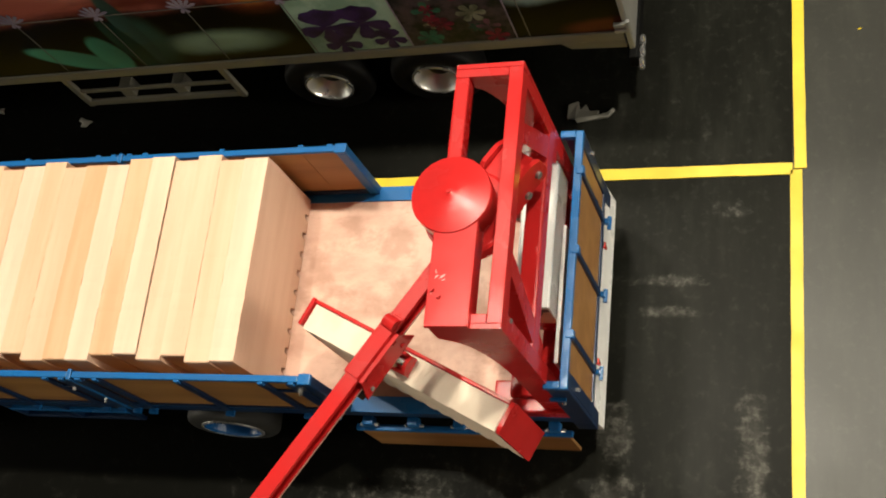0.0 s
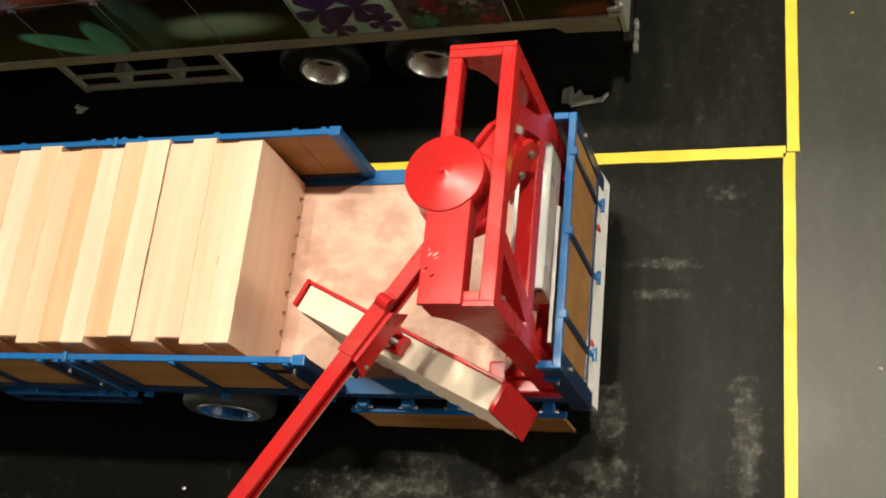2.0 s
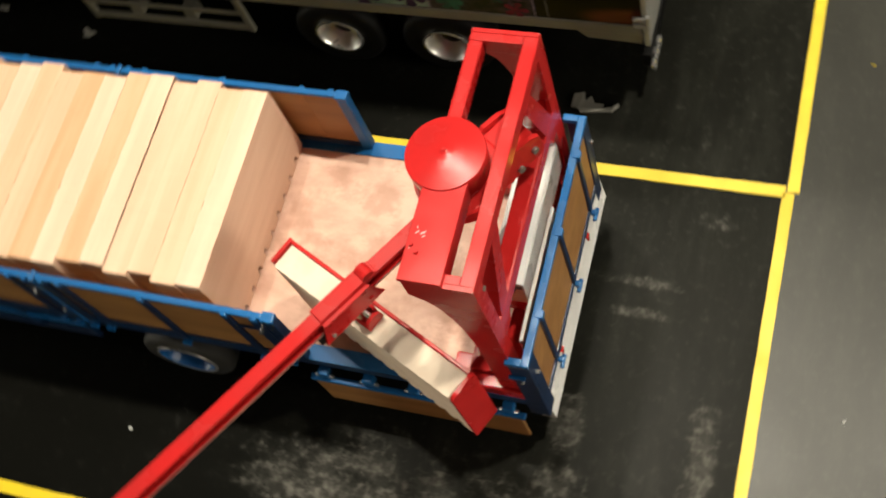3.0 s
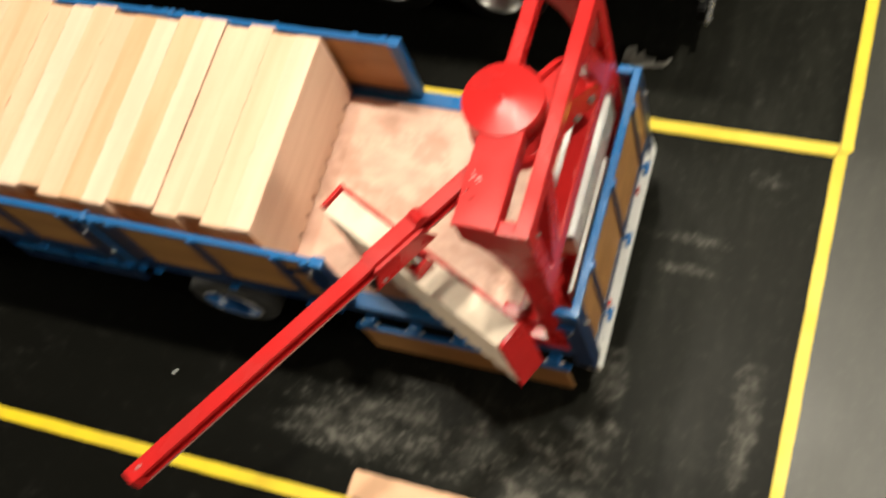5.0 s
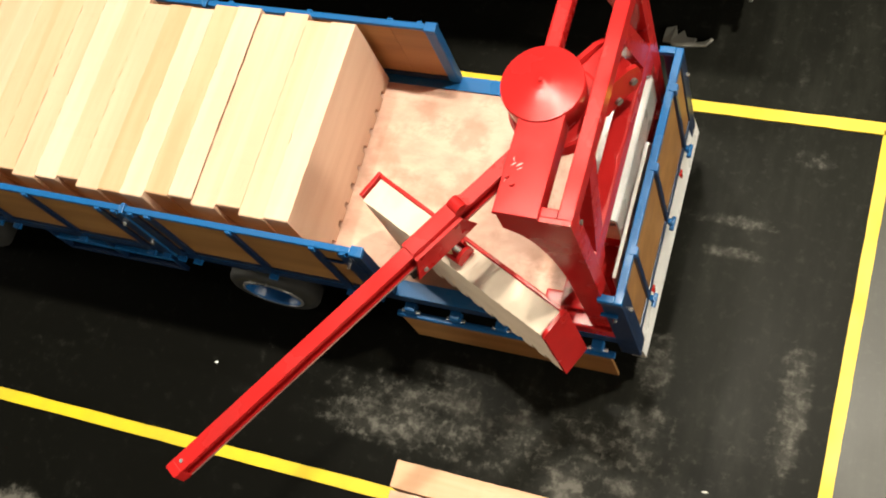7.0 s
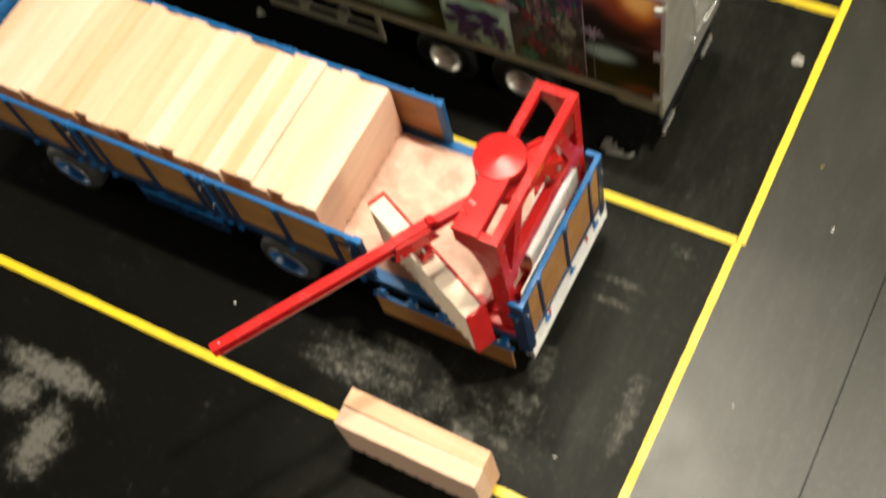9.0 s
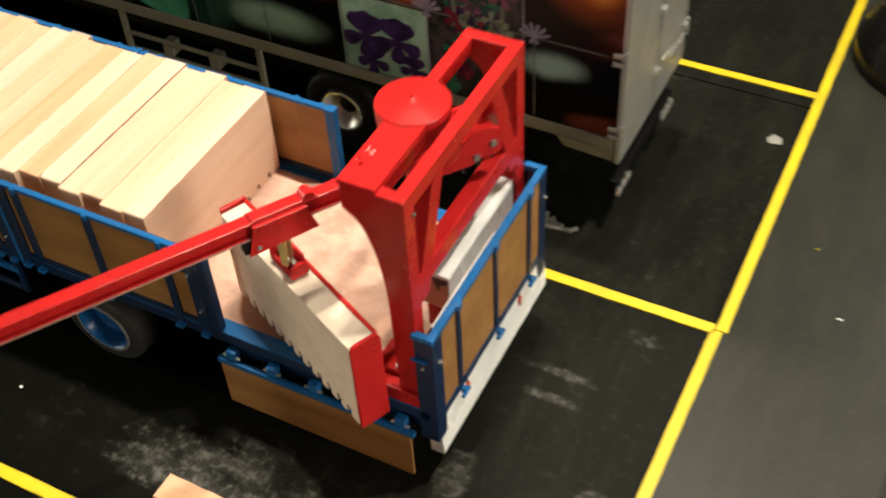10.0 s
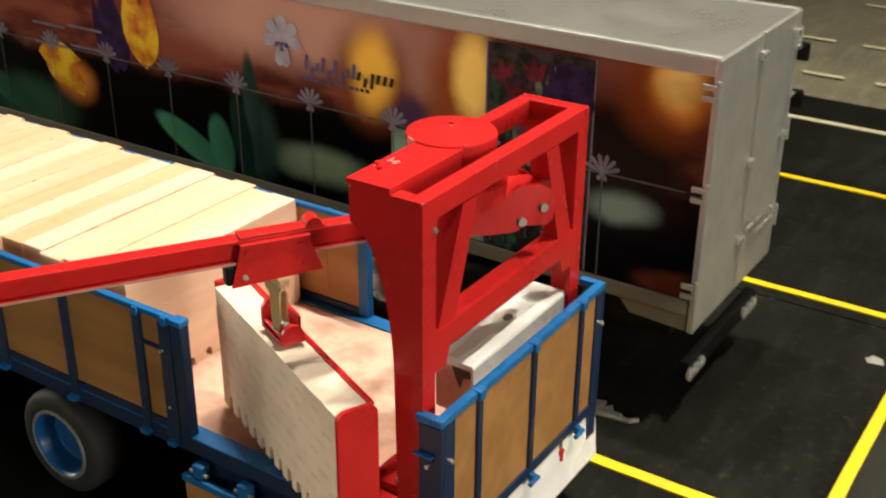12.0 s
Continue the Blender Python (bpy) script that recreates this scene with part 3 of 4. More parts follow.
part("headboard", boxed(-14.5, -14.41, NEAR, FAR, DECK_Z - 0.1, TOP + 0.25, 0.02), M_BLUE, truck, "blue headboard behind the cab")


def wheel(parent, x, y, out, r, wide, rim_material, rim_label, dish, hub, q=1.0, rubber=None):
    """A tyre with shoulders and a dished rim, its axle along y."""
    s = out
    prof = [(r * 0.56 * q, -wide / 2), (r * 0.9, -wide / 2), (r * 0.97, -wide * 0.42), (r, -wide * 0.3), (r, wide * 0.3), (r * 0.97, wide * 0.42), (r * 0.9, wide / 2), (r * 0.75, wide * 0.52), (r * 0.60 * q, wide * 0.5), (r * 0.56 * q, wide * 0.4), (r * 0.56 * q, wide * 0.1)]
    tyre = part("wheel", lathe(bmesh.new(), [(a, s * b) for a, b in prof], (x, y, r), "y", 40, False), rubber or M_RUBBER, parent, "black rubber tyre", True)
    k = r * q
    ring = [(k * 0.60, wide * 0.46), (k * 0.61, wide * 0.52), (k * 0.555, wide * 0.54), (k * 0.53, wide * 0.48), (k * 0.46, wide * dish), (k * 0.3, wide * (dish - 0.06)), (k * 0.27, wide * hub), (k * 0.1, wide * (hub + 0.05)), (0.001, wide * (hub + 0.06))]
    if rubber:
        ring = ring[:3] + [(k * 0.54, wide * 0.48), (k * 0.50, wide * 0.40), (k * 0.28, wide * 0.04), (k * 0.26, wide * hub), (0.001, wide * hub)]
    part("rim", lathe(bmesh.new(), [(a, s * b) for a, b in ring], (x, y, r), "y", 40, False), rim_material, tyre, rim_label)
    edge = [(k * 0.615, wide * 0.49), (k * 0.615, wide * 0.545), (k * 0.565, wide * 0.55), (k * 0.565, wide * 0.49)]
    part("rim_edge", lathe(bmesh.new(), [(a, s * b) for a, b in edge], (x, y, r), "y", 40, False), M_CHROME, tyre, "bright steel rim edge")
    if rubber:
        cap = lathe(bmesh.new(), [(k * 0.26, s * wide * (hub - 0.02)), (k * 0.25, s * wide * (hub + 0.1)), (k * 0.12, s * wide * (hub + 0.13)), (0.001, s * wide * (hub + 0.13))], (x, y, r), "y", 24, False)
        part("hub_cap", cap, M_BLACK, tyre, "black hub cap")
    return tyre


for x in (-7.34, -12.62):
    for y, out in ((NEAR + 0.13, -1), (FAR - 0.13, 1)):
        wheel(truck, x, y, out, 0.64, 0.42, M_RIM, "blue dished rim", 0.0, 0.12, 1.1)
    part("axle", rod(bmesh.new(), (x, NEAR + 0.3, 0.64), (x, FAR - 0.3, 0.64), 0.1), M_BLACK, truck)

# ---------------------------------------------------------------- the crane on the truck
M_SCRATCH = paint("bare_primer", (0.72, 0.45, 0.42), (0.6, 0.3, 0.28), 0.5)
crane = thing("loading_crane", (-2.92, -2.55, DECK_Z), "glossy red portal crane with a swinging boom on the truck bed", "crane")
CX0, CX1, CY0, CY1, CZ = -3.20, -2.48, -3.80, -0.94, 4.74
PX, PY = -3.09, -2.44
T = 0.15
PLATE_Z = CZ + 0.055
top = part("top_beam", boxed(CX1 - T, CX1, CY0 + 0.051, CY1 - 0.051, CZ - 0.2, CZ, 0.01), M_RED, crane, "red square tube")
part("top_beam", boxed(CX0, CX0 + T, CY0 + T, CY1 - T, CZ - 0.2, CZ, 0.02), M_RED, crane)
part("end_beam", boxed(CX0, CX1 - T - 0.002, CY1 - T, CY1 - 0.051, CZ - 0.2, CZ - 0.002, 0.01), M_RED, crane)
part("end_beam", boxed(CX0, CX1 - T - 0.002, CY0 + 0.051, CY0 + T, CZ - 0.2, CZ - 0.002, 0.01), M_RED, crane)
part("top_plate", boxed(CX0 - 0.03, CX0 + 0.41, CY0, PY - 0.12, CZ - 0.003, PLATE_Z, 0.008), M_RED, crane, "red sheet over the slewing bearing")
for sx, sy, ex, ey, w in ((-3.17, -3.32, -3.13, -3.275, 0.008), (-3.12, -3.32, -3.06, -3.27, 0.010), (-3.10, -3.35, -3.06, -3.32, 0.006), (-3.19, -3.48, -3.18, -3.44, 0.006), (-3.15, -3.27, -3.16, -3.24, 0.006)):
    d = Vector((ex - sx, ey - sy, 0)).normalized()
    o = Vector((-d.y, d.x, 0)) * w
    chip = bmesh.new()
    prism(chip, [(sx, sy), (sx + d.x * 0.03 + o.x, sy + d.y * 0.03 + o.y), (ex, ey), (sx + d.x * 0.05 - o.x, sy + d.y * 0.05 - o.y)], "z", PLATE_Z - 0.002, PLATE_Z + 0.003)
    part("paint_chip", chip, M_SCRATCH, crane, "bare pale scratch in the red paint")
for bx, by in ((CX0 + 0.02, -3.43), (CX0 + 0.09, -3.50)):
    bolt(crane, (bx, by, PLATE_Z), (0, 0, 1), 0.026, 0.03, M_RED)
part("top_plate_skirt", boxed(CX0 + 0.36, CX0 + 0.405, CY0 + T, PY - 0.3, CZ - 0.2, CZ - 0.004, 0.01), M_RED, crane)


def leg(y0, y1):
    """A leg plate: wide at the top, curving in to a narrow upright above the foot."""
    xr = CX1
    curve = [(CX1 - 0.008, CZ - 0.001), (CX0 + 0.008, CZ - 0.001), (CX0, CZ - 0.008), (CX0, CZ - 0.32)]
    for k in range(13):
        a = k / 12
        curve.append((CX0 + 0.10 + (xr - 0.29 - CX0 - 0.10) * math.sin(a * math.pi / 2), CZ - 0.40 - 1.15 * (1 - math.cos(a * math.pi / 2)) - 0.25 * a))
    curve += [(xr - 0.27, 1.95), (xr - 0.27, DECK_Z + 0.08), (xr, DECK_Z + 0.08), (xr, CZ - 0.008)]
    bm = bmesh.new()
    prism(bm, curve, "y", y0, y1)
    return bm


for y0, y1, s in ((CY0, CY0 + 0.05, 1), (CY1 - 0.05, CY1, -1)):
    lg = part("leg", leg(y0, y1), M_RED, crane, "red tapered leg plate")
    inner0, inner1 = sorted((y0 if s > 0 else y1, (y0 if s > 0 else y1) + s * 0.20))
    part("leg_web", boxed(CX1 - 0.05, CX1 - 0.001, min(y0, inner0) + 0.051 * (s > 0), max(y1, inner1) - 0.051 * (s < 0), DECK_Z + 0.08, CZ - 0.2, 0.005), M_RED, lg)
    # gusset inside the portal, leaning from the upright to the top beam
    yin = (y1 if s > 0 else y0)
    g = bmesh.new()
    prism(g, [(yin + s * 0.15, 3.1), (yin + s * 0.15, 3.4), (yin + s * 0.55, CZ - 0.21), (yin + s * 0.78, CZ - 0.21), (yin + s * 0.32, 3.1)], "x", CX1 - 0.2, CX1 - 0.002)
    part("gusset", g, M_RED, lg)
    for cx in (CX0 + 0.004, CX1 - 0.016):
        chipped = boxed(cx, cx + 0.012, *sorted((y0 - 0.001 if s > 0 else y1 + 0.001, (y0 if s > 0 else y1) + s * 0.012)), CZ - 0.02, CZ + 0.0005, 0.003)
        part("worn_corner", chipped, M_WORN, lg, "corner rubbed to bare metal")
    if s > 0:
        bolt(lg, (CX1, yin + 0.12, 4.45), (1, 0, 0), 0.028, 0.02, M_STEEL)
        hook = lathe(bmesh.new(), [(0.055 + 0.024 * math.cos(k * math.pi / 4), 0.024 * math.sin(k * math.pi / 4)) for k in range(9)], (CX1 - 0.08, CY0 + 0.50, 3.66), "y", 16, False)
        part("eye", hook, M_RED, lg, "small red lifting eye")
part("cross_beam", boxed(CX1 - 0.20, CX1 + 0.004, CY0 + 0.17, CY1 - 0.055, 3.26, 3.52, 0.03), M_RED, crane, "red square cross tube")
for y0, y1 in ((CY0 + 0.02, CY0 + 0.34), (CY1 - 0.34, CY1 - 0.02)):
    foot = part("foot", boxed(CX0 - 0.17, CX1 + 0.02, y0 - (0.07 if y0 < -2 else 0), y1 + (0 if y0 < -2 else 0.07), DECK_Z + 0.03, DECK_Z + 0.26, 0.03), M_RED, crane, "red foot clamp bolted to the deck edge")
    part("foot_plate", boxed(CX0 + 0.05, CX1 + 0.0, y0 + 0.1, y1 + 0.2 if y0 < -2 else y1 - 0.1, DECK_Z + 0.262, DECK_Z + 0.36, 0.02), M_RED, foot)
    for bx in (CX0 + 0.35, CX0 + 0.65):
        bolt(foot, (bx, (y0 + y1) / 2, DECK_Z + 0.37), (0, 0, 1), 0.04, 0.04)
part("base_beam", boxed(CX1 - 0.34, CX1 + 0.18, CY0 + 0.36, CY1 - 0.36, DECK_Z + 0.004, DECK_Z + 0.34, 0.05), M_RED, crane, "red base beam across the deck")

# slewing head
lathe_disc = lathe(bmesh.new(), [(0.34, 4.46), (0.39, 4.48), (0.405, 4.60), (0.412, 4.74), (0.412, 4.80), (0.405, 4.815), (0.30, 4.832), (0.20, 4.848), (0.10, 4.862), (0.05, 4.872), (0.03, 4.88), (0.005, 4.88)], (PX, PY, 0), "z", 72)
part("slewing_disc", lathe_disc, M_RED, crane, "red turned disc with fine lathe rings", False)
part("slewing_ring", lathe(bmesh.new(), [(0.3, 4.2), (0.46, 4.22), (0.47, 4.40), (0.44, 4.42), (0.3, 4.43)], (PX + 0.06, PY - 0.02, 0), "z", 64), M_RED, crane)
part("slewing_shaft", rod(bmesh.new(), (PX, PY, 3.75), (PX, PY, 4.61), 0.14, 24), M_RED, crane)
part("centre_bolt", rod(bmesh.new(), (PX, PY, 4.875), (PX, PY, 4.90), 0.022, 10), M_RED, crane)
part("sensor", boxed(PX + 0.44, PX + 0.53, PY - 0.07, PY + 0.01, 4.50, 4.60, 0.01), M_BRASS, crane)
part("cable", rod(bmesh.new(), (PX + 0.3, PY - 0.75, 3.7), (PX + 0.34, PY - 0.4, 4.2), 0.012, 6), M_BLACK, crane)
part("cable", rod(bmesh.new(), (PX + 0.36, PY - 0.72, 3.7), (PX + 0.36, PY - 0.38, 4.2), 0.012, 6), M_BLACK, crane)

BOOM = Matrix.Translation((PX, PY, 4.02)) @ Matrix.Rotation(math.radians(180 + 57), 4, "Z")
boom = part("boom", boxed(0.2, 5.15, -0.082, 0.082, 0.08, 0.11, 0.008, BOOM), M_RED, crane, "long red rolled-steel boom")
part("boom_web", boxed(0.2, 5.12, -0.012, 0.012, -0.0849, 0.0799, 0, BOOM), M_RED, boom)
part("boom_flange", boxed(0.2, 5.13, -0.075, 0.075, -0.115, -0.085, 0.008, BOOM), M_RED, boom)
for sy in (-1, 1):
    ya, yb = sorted((sy * 0.0755, sy * 0.0785))
    part("worn_edge", boxed(0.3, 5.05, ya, yb, -0.112, -0.088, 0, BOOM), M_WORN, boom, "pinkish metal where the paint is rubbed off")
part("boom_end", boxed(5.06, 5.16, -0.072, 0.072, -0.115, 0.115, 0.01, BOOM), M_RED, boom)
part("end_bolt", rod(bmesh.new(), (5.0, 0, 0.111), (5.0, 0, 0.13), 0.02, 8, BOOM), M_CHROME, boom)
for sy in (-1, 1):
    arm = bmesh.new()
    ya, yb = sorted((sy * 0.20, sy * 0.25))
    prism(arm, [(0.2, -0.1), (0.1, 0.12), (-0.18, 0.14), (-0.30, 0.20), (-0.46, 0.19), (-0.58, 0.26), (-0.80, 0.24), (-0.92, 0.17), (-0.95, 0.0), (-0.93, -0.12), (-0.86, -0.17), (-0.62, -0.14), (-0.55, -0.19), (-0.25, -0.17)], "y", ya, yb, BOOM)
    cheek = part("counter_arm", arm, M_RED, crane, "red cheek plate behind the slewing head")
    for bx, bz in ((-0.82, 0.02), (-0.60, -0.09)):
        a = BOOM @ Vector((bx, sy * 0.25, bz))
        b = BOOM @ Vector((bx, sy * 0.285, bz))
        part("bolt", rod(bmesh.new(), a, b, 0.042, 12), M_STEEL, cheek)
part("counter_plate", boxed(-0.9, -0.35, -0.199, 0.199, 0.10, 0.18, 0.02, BOOM), M_RED, crane)
for k in range(7):
    fx, fy = -0.30 - 0.09 * k, 0.15 * (-1) ** k
    fit = rod(bmesh.new(), (fx, fy, -0.17), (fx - 0.02, fy * 1.1, -0.26 - 0.04 * (k % 3)), 0.026, 8, BOOM)
    rod(fit, (fx, fy, -0.19), (fx, fy, -0.215), 0.038, 6, BOOM)
    part("hose_fitting", fit, M_STEEL if k % 2 else M_BLACK, crane, "small steel hose fitting under the slewing head")
part("hydraulic_block", boxed(-0.6, -0.2, -0.16, 0.16, -0.2, 0.08, 0.03, BOOM), M_RED, crane)

# carriage that runs on the boom
CA = 1.69
carriage = part("carriage", boxed(CA - 0.46, CA + 0.30, -0.078, 0.078, 0.111, 0.135, 0.008, BOOM), M_RED, crane, "red carriage plates bolted round the boom")
for sy in (-1, 1):
    plate = bmesh.new()
    ya, yb = sorted((sy * 0.078, sy * 0.10))
    prism(plate, [(CA - 0.30, 0.06), (CA + 0.30, 0.06), (CA + 0.33, -0.06), (CA + 0.40, -0.32), (CA - 0.42, -0.28), (CA - 0.34, -0.06)], "y", ya, yb, BOOM)
    pl = part("side_plate", plate, M_RED, carriage)
    for bx, bz in ((-0.22, -0.01), (0.24, -0.01), (-0.26, -0.19), (0.28, -0.23)):
        part("bolt", rod(bmesh.new(), (CA + bx, sy * 0.10, bz), (CA + bx, sy * 0.12, bz), 0.026, 10, BOOM), M_ALU if bz < -0.2 else M_RED, pl)
    la, lb = sorted((sy * 0.078, sy * 0.13))
    part("lip", boxed(CA - 0.31, CA + 0.31, la, lb, 0.061, 0.082, 0.004, BOOM), M_RED, pl)
part("roller", rod(bmesh.new(), (CA - 0.36, -0.075, 0.13), (CA - 0.36, 0.075, 0.13), 0.075, 20, BOOM), M_RED, carriage)
part("motor", boxed(CA + 0.30, CA + 0.44, -0.07, 0.07, -0.31, -0.12, 0.02, BOOM), M_BLACK, carriage, "dark motor block")
HANG = BOOM @ Vector((CA - 0.0, 0, 0))

# grab and the board that it holds
HA, HB = Vector((-2.98, -4.36, 0)), Vector((-5.43, -3.20, 0))
axis = (HB - HA).normalized()
mid = (HA + HB) / 2
ang = math.degrees(math.atan2(axis.y, axis.x))
across = Vector((axis.y, -axis.x, 0))
if across.dot(Vector((1, 1, 0))) < 0:
    across = -across
GRAB_TOP = 2.90
c = mid + across * 0.163
board((c.x, c.y, GRAB_TOP - BOARD_H), ang - 90, "pale lined block board held upright in the red grab", 5, "board in the grab")
G = Matrix.Translation((c.x, c.y, 0)) @ Matrix.Rotation(math.radians(ang), 4, "Z")
side = 1 if (G.to_3x3() @ Vector((0, 1, 0))).dot(across) > 0 else -1
ga, gb = sorted((side * 0.163, side * 0.21))
grab = part("grab", boxed(-1.36, 1.36, ga, gb, GRAB_TOP - 0.62, GRAB_TOP + 0.03, 0.012, G), M_RED, crane, "red grab bar with end plates round the board")
ea, eb = sorted((side * 0.215, side * -0.168))
rim = bmesh.new()
curl = [(eb - 0.09 + 0.09 * math.cos(math.radians(a)), GRAB_TOP - 0.05 + 0.09 * math.sin(math.radians(a))) for a in range(0, 91, 15)]
curl += [(ea + 0.09 + 0.09 * math.cos(math.radians(a)), GRAB_TOP - 0.05 + 0.09 * math.sin(math.radians(a))) for a in range(90, 181, 15)]
prism(rim, [(ea, GRAB_TOP - 1.37), (eb, GRAB_TOP - 1.37), *curl], "x", -1.41, -1.362, G)
part("end_plate", rim, M_RED, grab, "red end plate with rounded top corners")
ea, eb = sorted((side * 0.215, side * -0.14))
part("end_plate", boxed(1.362, 1.41, ea, eb, GRAB_TOP - 0.5, GRAB_TOP + 0.04, 0.012, G), M_RED, grab, "red end lip")
hx, hy = HANG.x, HANG.y
lx = (G.inverted() @ Vector((hx, hy, 0))).x + 0.24
bracket = part("bracket", boxed(lx - 0.20, lx + 0.27, side * 0.03 - 0.1, side * 0.03 + 0.13, GRAB_TOP + 0.035, GRAB_TOP + 0.075, 0.012, G), M_RED, grab, "dark red saddle bracket on the grab bar")
cy = side * 0.03 + 0.015
for dx, rise in ((-0.175, 0.10), (0.245, 0.21)):
    ear = bmesh.new()
    dome = [(cy + 0.115 * math.cos(math.radians(a)), GRAB_TOP + rise + 0.125 * math.sin(math.radians(a))) for a in range(0, 181, 15)]
    prism(ear, [(cy + 0.115, GRAB_TOP + 0.076), *dome, (cy - 0.115, GRAB_TOP + 0.076)], "x", lx + dx - 0.022, lx + dx + 0.022, G)
    part("bracket_ear", ear, M_RED, bracket)
ha, hb = sorted((cy + side * 0.07, cy + side * 0.11))
part("bracket_back", boxed(lx - 0.15, lx + 0.222, ha, hb, GRAB_TOP + 0.076, GRAB_TOP + 0.29, 0.015, G), M_RED, bracket)
part("bracket_pin", rod(bmesh.new(), (lx - 0.15, cy, GRAB_TOP + 0.17), (lx + 0.222, cy, GRAB_TOP + 0.17), 0.035, 14, G), M_CHROME, bracket, "bright steel pin")
part("bracket_tie", rod(bmesh.new(), (lx - 0.15, cy - side * 0.085, GRAB_TOP + 0.11), (lx + 0.222, cy - side * 0.085, GRAB_TOP + 0.11), 0.022, 12, G), M_RED, bracket)
low = G @ Vector((lx, side * -0.02, 0))
for off in (-0.06, 0.035):
    link = bmesh.new()
    prism(link, [(low.x - 0.045, GRAB_TOP + 0.14), (low.x, GRAB_TOP + 0.10), (low.x + 0.045, GRAB_TOP + 0.14), (low.x + 0.06, 3.46), (low.x + 0.03, 3.55), (low.x - 0.03, 3.55), (low.x - 0.06, 3.46)], "y", low.y + off, low.y + off + 0.025)
    part("link", link, M_BRASS, grab, "brass swivel link")
part("swivel", rod(bmesh.new(), (low.x, low.y - 0.07, 3.50), (low.x, low.y + 0.07, 3.50), 0.095, 24), M_BRASS, grab, "round brass swivel eye")
part("swivel_neck", rod(bmesh.new(), (low.x, low.y, 3.55), (low.x, low.y, 4.02 - 0.22), 0.032, 12), M_CHROME, grab)

# white beam and strip lying on the crane's base
BX0, BX1, BY0, BY1, BZ0, BZ1 = -2.93, -2.52, -2.92, -1.12, 2.25, 2.80
beam = bmesh.new()
prism(beam, [(BX0 + 0.01, BZ0), (BX1 - 0.01, BZ0 - 0.01), (BX1, BZ1 - 0.04), (BX1 - 0.02, BZ1 - 0.005), (BX0 + 0.03, BZ1), (BX0, BZ1 - 0.03)], "y", BY0, BY1)
wb = thing("white_beam", (BX0, BY0, BZ0), "white painted wooden beam with grey patches on top", "beam")
part("body", beam, M_BUMPER, wb)
part("end_face", boxed(BX0 + 0.015, BX1 - 0.015, BY0 - 0.01, BY0 - 0.001, BZ0 + 0.02, BZ1 - 0.05, 0.004), M_BLOCK, wb, "bare pinkish wood at the sawn end")
smear = bmesh.new()
prism(smear, [(BX0 + 0.19, BZ1 - 0.05), (BX1 - 0.02, BZ1 - 0.06), (BX1 - 0.02, BZ1 - 0.13), (BX1 - 0.1, BZ1 - 0.15), (BX1 - 0.13, BZ1 - 0.27), (BX0 + 0.22, BZ1 - 0.15)], "y", BY0 - 0.014, BY0 - 0.009)
part("stain", smear, M_STAIN, wb, "dark brown stain on the sawn end")
# two grey patches and a dark knot on the beam's top
for dy, points in ((0.0, ((0.10, 0.06), (0.20, 0.05), (0.24, 0.30), (0.22, 0.60), (0.29, 0.72), (0.27, 1.02), (0.20, 1.16), (0.10, 1.15), (0.05, 0.98), (0.12, 0.80), (0.07, 0.55), (0.11, 0.3))),
                   (0.0, ((0.09, 1.42), (0.20, 1.38), (0.30, 1.44), (0.33, 1.60), (0.24, 1.66), (0.12, 1.58))),
                   (0.0, ((0.16, 0.93), (0.23, 0.90), (0.25, 1.0), (0.20, 1.06), (0.15, 1.02)))):
    patch = bmesh.new()
    prism(patch, [(BX0 + px, BY0 + py + dy) for px, py in points], "z", BZ1 - 0.03, BZ1 + (0.0015 if len(points) > 5 else 0.003))
    part("patch", patch, M_GREY_PATCH if len(points) > 5 else M_STAIN, wb, "grey patch" if len(points) > 5 else "dark knot")
for y in (BY0 + 0.25, BY1 - 0.25):
    part("packer", boxed(BX0 + 0.08, BX1 - 0.06, y - 0.2, y + 0.2, DECK_Z + 0.345, BZ0 - 0.011, 0.02), M_RED, wb)
solid("white_strip", boxed(-2.465, -2.425, -3.50, -1.85, DECK_Z + 0.346, 2.60, 0.008), M_WHITE, "thin white painted strip standing beside the tailgate", "strip", base=(-2.445, -2.7, DECK_Z + 0.346))

# ---------------------------------------------------------------- the box trailer
TY0, TY1, TX1, TX0, TZ0, TZ1 = 1.24, 3.94, -1.97, -22.0, 1.37, 4.77


